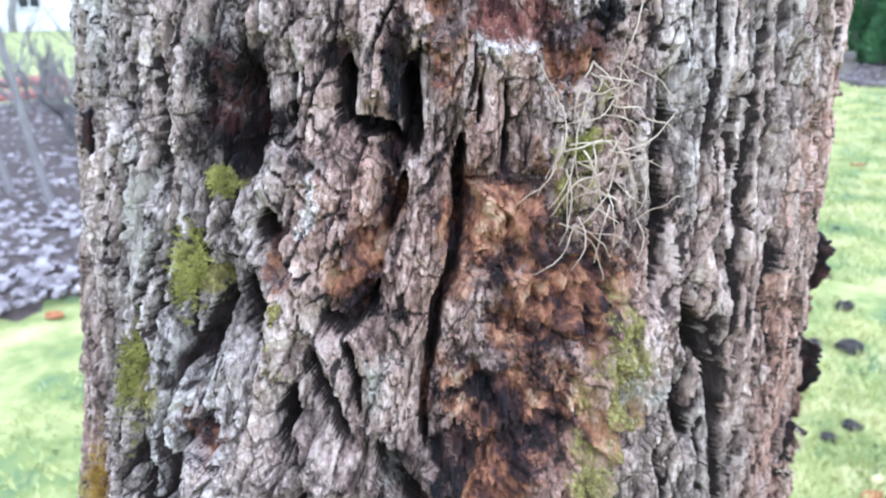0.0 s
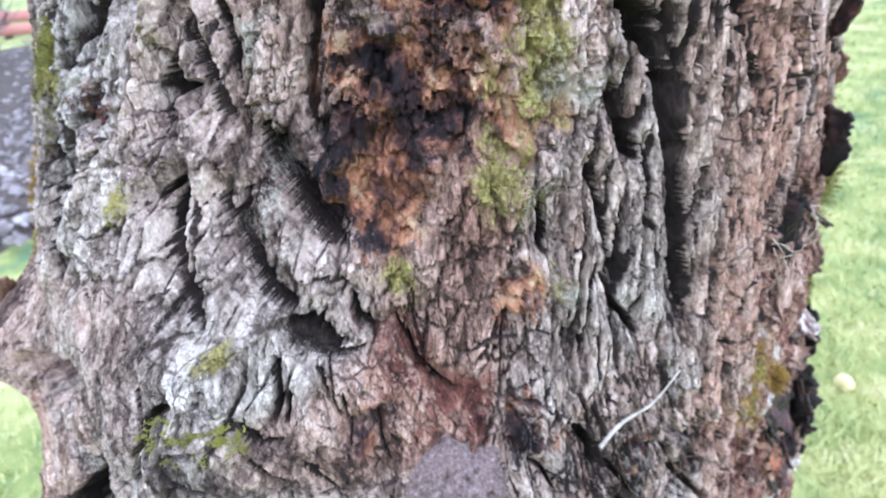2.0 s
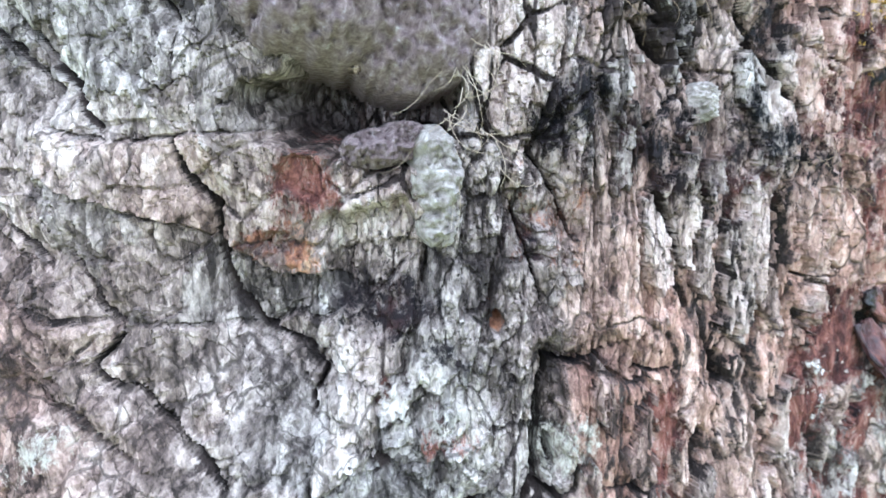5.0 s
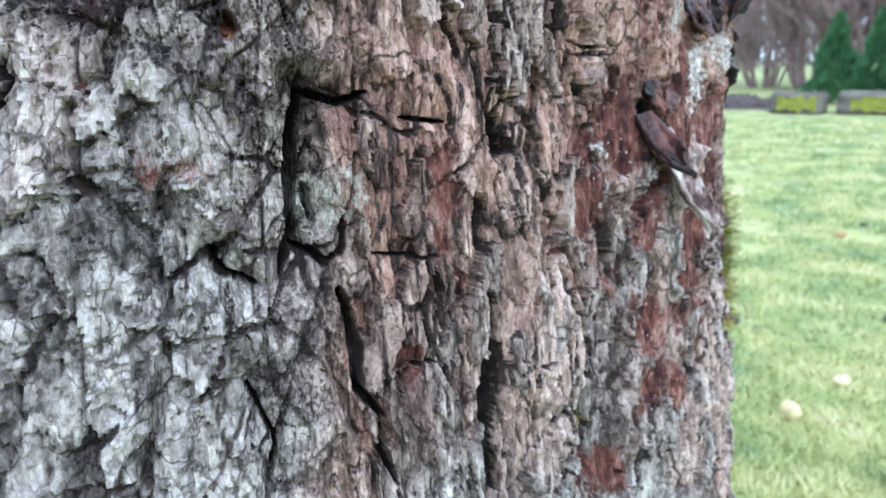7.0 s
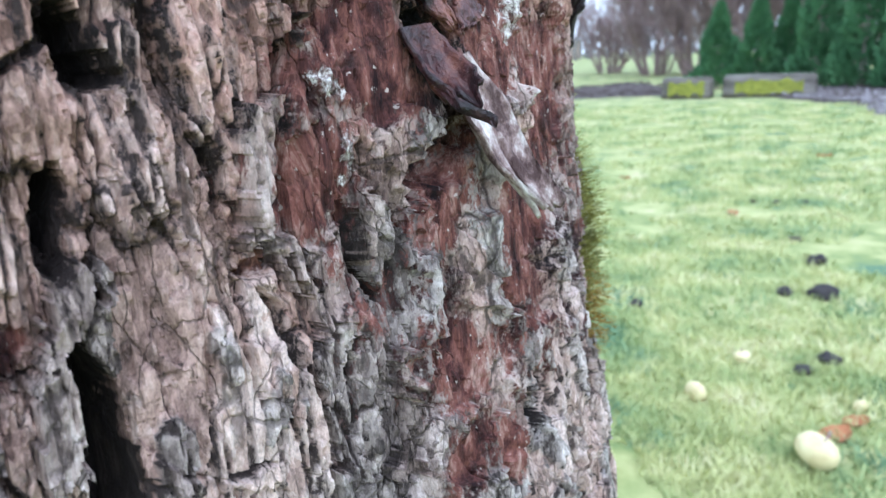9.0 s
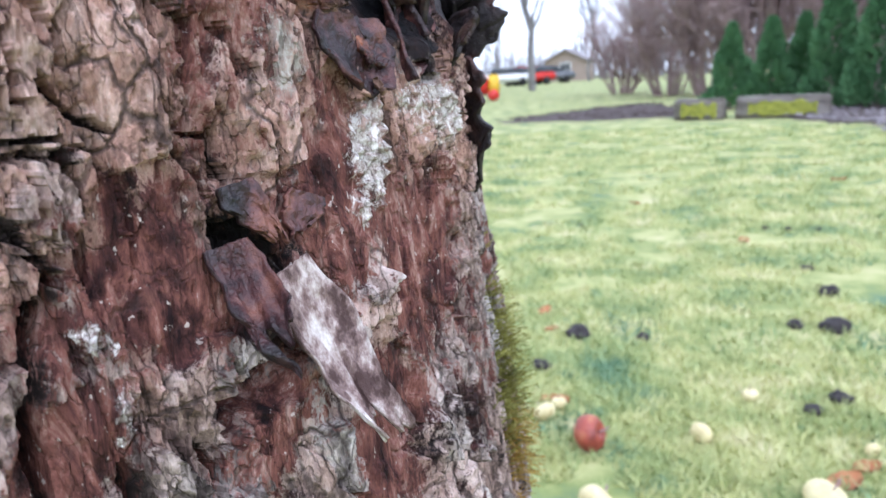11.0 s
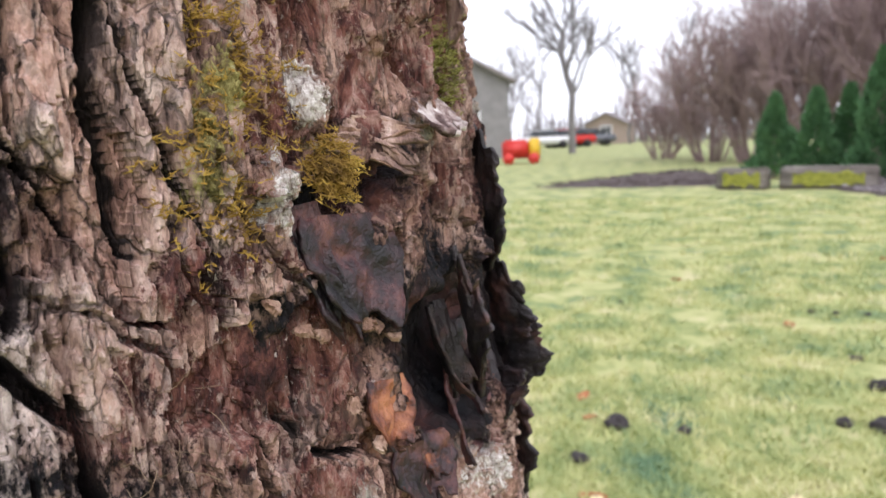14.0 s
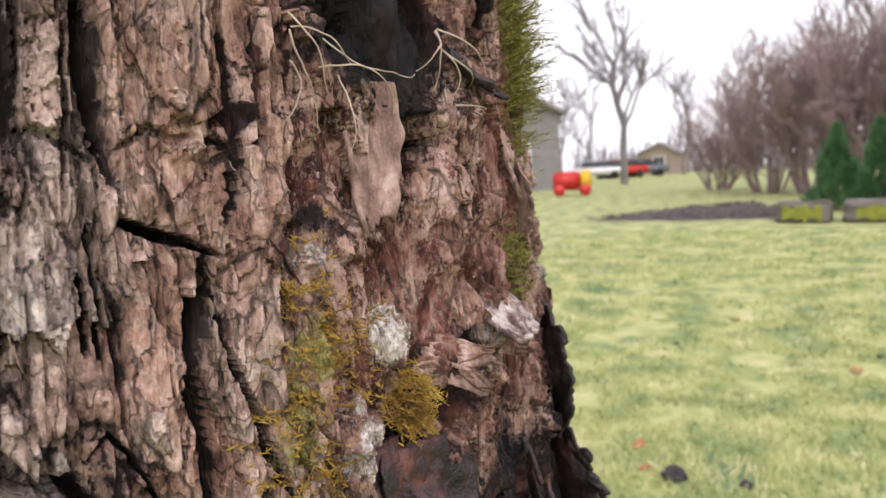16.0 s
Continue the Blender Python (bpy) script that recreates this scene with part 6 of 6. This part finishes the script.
def bare_tree(x, y, height, r, mat, label, seed):
    rnd = random.Random(seed)
    root = tagged(new("bare_tree"), label, "tree", "bare trees")
    verts, faces = [], []
    pts = [Vector((0, 0, -0.1))]
    for k in range(6):
        pts.append(pts[-1] + Vector((rnd.gauss(0, 0.02) * height, rnd.gauss(0, 0.02) * height, height * 0.09)))
    tube(verts, faces, pts, r, r * 0.6, 9)
    raw("trunk", verts, faces, mat, root)
    verts, faces = [], []
    for k in range(9):
        a = rnd.uniform(0, 6.28)
        branches(verts, faces, pts[3 + k % 4], Vector((math.cos(a) * 0.7, math.sin(a) * 0.7, rnd.uniform(0.5, 1.3))).normalized(), height * rnd.uniform(0.22, 0.34), r * 0.42, 3, rnd, 0.42, 5)
    raw("crown", verts, faces, mat, root)
    root.matrix_basis = pose(*on_ground(x, y), 0, 0, seed * 61)


for k, (az, d, h, r) in enumerate(((-4.0, 36, 11, 0.20), (-9.6, 60, 11, 0.13), (-6.9, 66, 10, 0.12), (0.5, 62, 11, 0.13), (4, 60, 12, 0.14), (13, 46, 13, 0.2), (18, 44, 13, 0.2), (24, 42, 12, 0.2), (-43, 40, 10, 0.18), (-52, 44, 10, 0.18))):
    bare_tree(0.39 + d * math.sin(radians(az)), 0.4 + d * math.cos(radians(az)), h, r, GREY_TWIG, "distant leafless tree beyond the lawn", 70 + k)


def car(x, y, turn, mat, label):
    root = tagged(new("car"), label, "car", "parked cars")
    bm = bmesh.new()
    box(bm, (4.2, 1.7, 0.62), (0, 0, 0.62), 0, 0.12)
    part("body", bm, mat, root)
    bm = bmesh.new()
    made = bmesh.ops.create_cube(bm, size=1, matrix=Matrix.Translation((-0.1, 0, 1.16)) @ Matrix.Diagonal((2.3, 1.5, 0.5, 1)))
    for v in made["verts"]:
        if v.co.z > 1.2:
            v.co.x = -0.1 + (v.co.x + 0.1) * 0.68
            v.co.y *= 0.86
    bmesh.ops.bevel(bm, geom=bm.edges[:], offset=0.05, segments=2, affect="EDGES")
    part("cabin", bm, GLASS_DARK, root, "dark windows")
    bm = bmesh.new()
    box(bm, (1.5, 1.26, 0.06), (-0.1, 0, 1.42), 0, 0.02)
    part("roof", bm, mat, root)
    for sx in (-1.3, 1.3):
        for sy in (-0.78, 0.78):
            bm = bmesh.new()
            bmesh.ops.create_cone(bm, cap_ends=True, segments=20, radius1=0.31, radius2=0.31, depth=0.2, matrix=Matrix.Translation((sx, sy, 0.31)) @ Matrix.Rotation(math.pi / 2, 4, "X"))
            part("wheel", bm, RUBBER, root)
    root.matrix_basis = pose(*on_ground(x, y), 0, 0, turn)


car(-5.6, 55, 20, WHITE_PAINT, "white car parked beyond the lawn")
car(-3.9, 56.5, 25, RED_PAINT, "red car parked beyond the lawn")
car(-2.4, 60, 15, DARK_PAINT, "dark car parked beyond the lawn")


def play_box():
    root = tagged(new("play_cart"), "red and yellow play cart on the far lawn", "play cart")
    bm = bmesh.new()
    box(bm, (0.9, 0.7, 0.62), (-0.2, 0, 0.5), 0, 0.08)
    part("body", bm, RED_PAINT, root)
    bm = bmesh.new()
    box(bm, (0.36, 0.74, 0.66), (0.43, 0, 0.52), 0, 0.06)
    part("cab", bm, YELLOW_PAINT, root, "yellow cab")
    for sx in (-0.45, 0.4):
        for sy in (-0.33, 0.33):
            bm = bmesh.new()
            bmesh.ops.create_cone(bm, cap_ends=True, segments=18, radius1=0.19, radius2=0.19, depth=0.12, matrix=Matrix.Translation((sx, sy, 0.19)) @ Matrix.Rotation(math.pi / 2, 4, "X"))
            part("wheel", bm, RED_PAINT, root)
    root.matrix_basis = pose(*on_ground(-2.95, 23.9), 0, 0, 10)


play_box()


def house(x, y, turn, w, d, eaves, ridge, wall_mat, roof_mat, label, windows):
    root = tagged(new("house"), label, "house")
    bm = bmesh.new()
    pts = [(-w / 2, 0), (w / 2, 0), (w / 2, eaves), (0, ridge), (-w / 2, eaves)]
    a = [bm.verts.new((px, -d / 2, pz)) for px, pz in pts]
    b = [bm.verts.new((px, d / 2, pz)) for px, pz in pts]
    bm.faces.new(a)
    bm.faces.new(b[::-1])
    for i in range(5):
        bm.faces.new((a[i], b[i], b[(i + 1) % 5], a[(i + 1) % 5])[::-1])
    part("wall", bm, wall_mat, root, "", False)
    slope = math.atan2(ridge - eaves, w / 2)
    for s in (-1, 1):
        bm = bmesh.new()
        size = math.hypot(w / 2, ridge - eaves) + 0.35
        m = Matrix.Translation((s * (w / 4 + 0.08), 0, (eaves + ridge) / 2 + 0.02)) @ Matrix.Rotation(s * slope, 4, "Y") @ Matrix.Diagonal((size, d + 0.7, 0.14, 1))
        bmesh.ops.create_cube(bm, size=1, matrix=m)
        part("roof", bm, roof_mat, root, "", False)
    for wx, wz in windows:
        part_window(root, wx, -d / 2, wz)
    root.matrix_basis = pose(*on_ground(x, y), 0, 0, turn)


def part_window(root, wx, wy, wz):
    bm = bmesh.new()
    for sx, sz, px, pz in ((1.1, 0.1, 0, 0.55), (1.1, 0.1, 0, -0.55), (0.1, 1.1, 0.5, 0), (0.1, 1.1, -0.5, 0), (0.06, 1.0, 0, 0)):
        box(bm, (sx, 0.12, sz), (wx + px, wy - 0.04, wz + pz))
    win = part("window", bm, WHITE_PAINT, root, "", False)
    bm = bmesh.new()
    box(bm, (0.98, 0.03, 1.0), (wx, wy - 0.02, wz))
    part("pane", bm, GLASS_DARK, win, "", False)
    return win


house(-9.6, 34.0, 25, 7.0, 9.0, 3.4, 5.2, RENDER, ROOF, "grey rendered house with a pitched roof", ((-1.8, 1.6), (1.6, 1.6)))
house(-0.9, 72.0, -10, 4.0, 4.0, 1.9, 2.9, BROWN_BOARD, ROOF, "small brown wooden hut far beyond the lawn", ((0, 1.2),))
house(-30, 34.0, 40, 12.0, 9.0, 3.2, 5.6, WHITE_PAINT, ROOF, "pale house beyond the mulch bed", ((-3, 1.6), (0.5, 1.6), (3.5, 1.6)))


def barrier(x, y, turn):
    root = tagged(new("barrier"), "low red board barrier on posts", "barrier")
    for s in (-1.1, 1.1):
        bm = bmesh.new()
        box(bm, (0.09, 0.09, 0.36), (s, 0, 0.17), 0, 0.01)
        part("post", bm, TIMBER, root)
    for z in (0.11, 0.26):
        bm = bmesh.new()
        box(bm, (2.6, 0.04, 0.13), (0, -0.066, z), 0, 0.01)
        part("board", bm, HAZY_RED, root)
    root.matrix_basis = pose(*on_ground(x, y), 0, 0, turn)


barrier(-7.3, 7.2, 42)


def far_wood():
    """The ring of distant trees that closes the view all round."""
    rnd = random.Random(5)
    verts, faces = [], []
    for _ in range(5200):
        a, d = rnd.uniform(0, 2 * math.pi), rnd.uniform(72, 95)
        p = Vector((d * math.cos(a), d * math.sin(a), 0))
        h = (4.5 + 3.5 * noise.noise(Vector((math.cos(a) * 9, math.sin(a) * 9, 0)))) * rnd.uniform(0.6, 1.2)
        tilt = Vector((rnd.gauss(0, 0.10), rnd.gauss(0, 0.10), 1)) * h
        tube(verts, faces, [p, p + tilt * 0.5, p + tilt + Vector((rnd.gauss(0, 0.5), rnd.gauss(0, 0.5), 0))], rnd.uniform(0.05, 0.22), 0.02, 3)
    tagged(raw("far_wood", verts, faces, FAR_WOOD), "hazy leafless woodland in the distance", "woodland", kind="stuff")


far_wood()
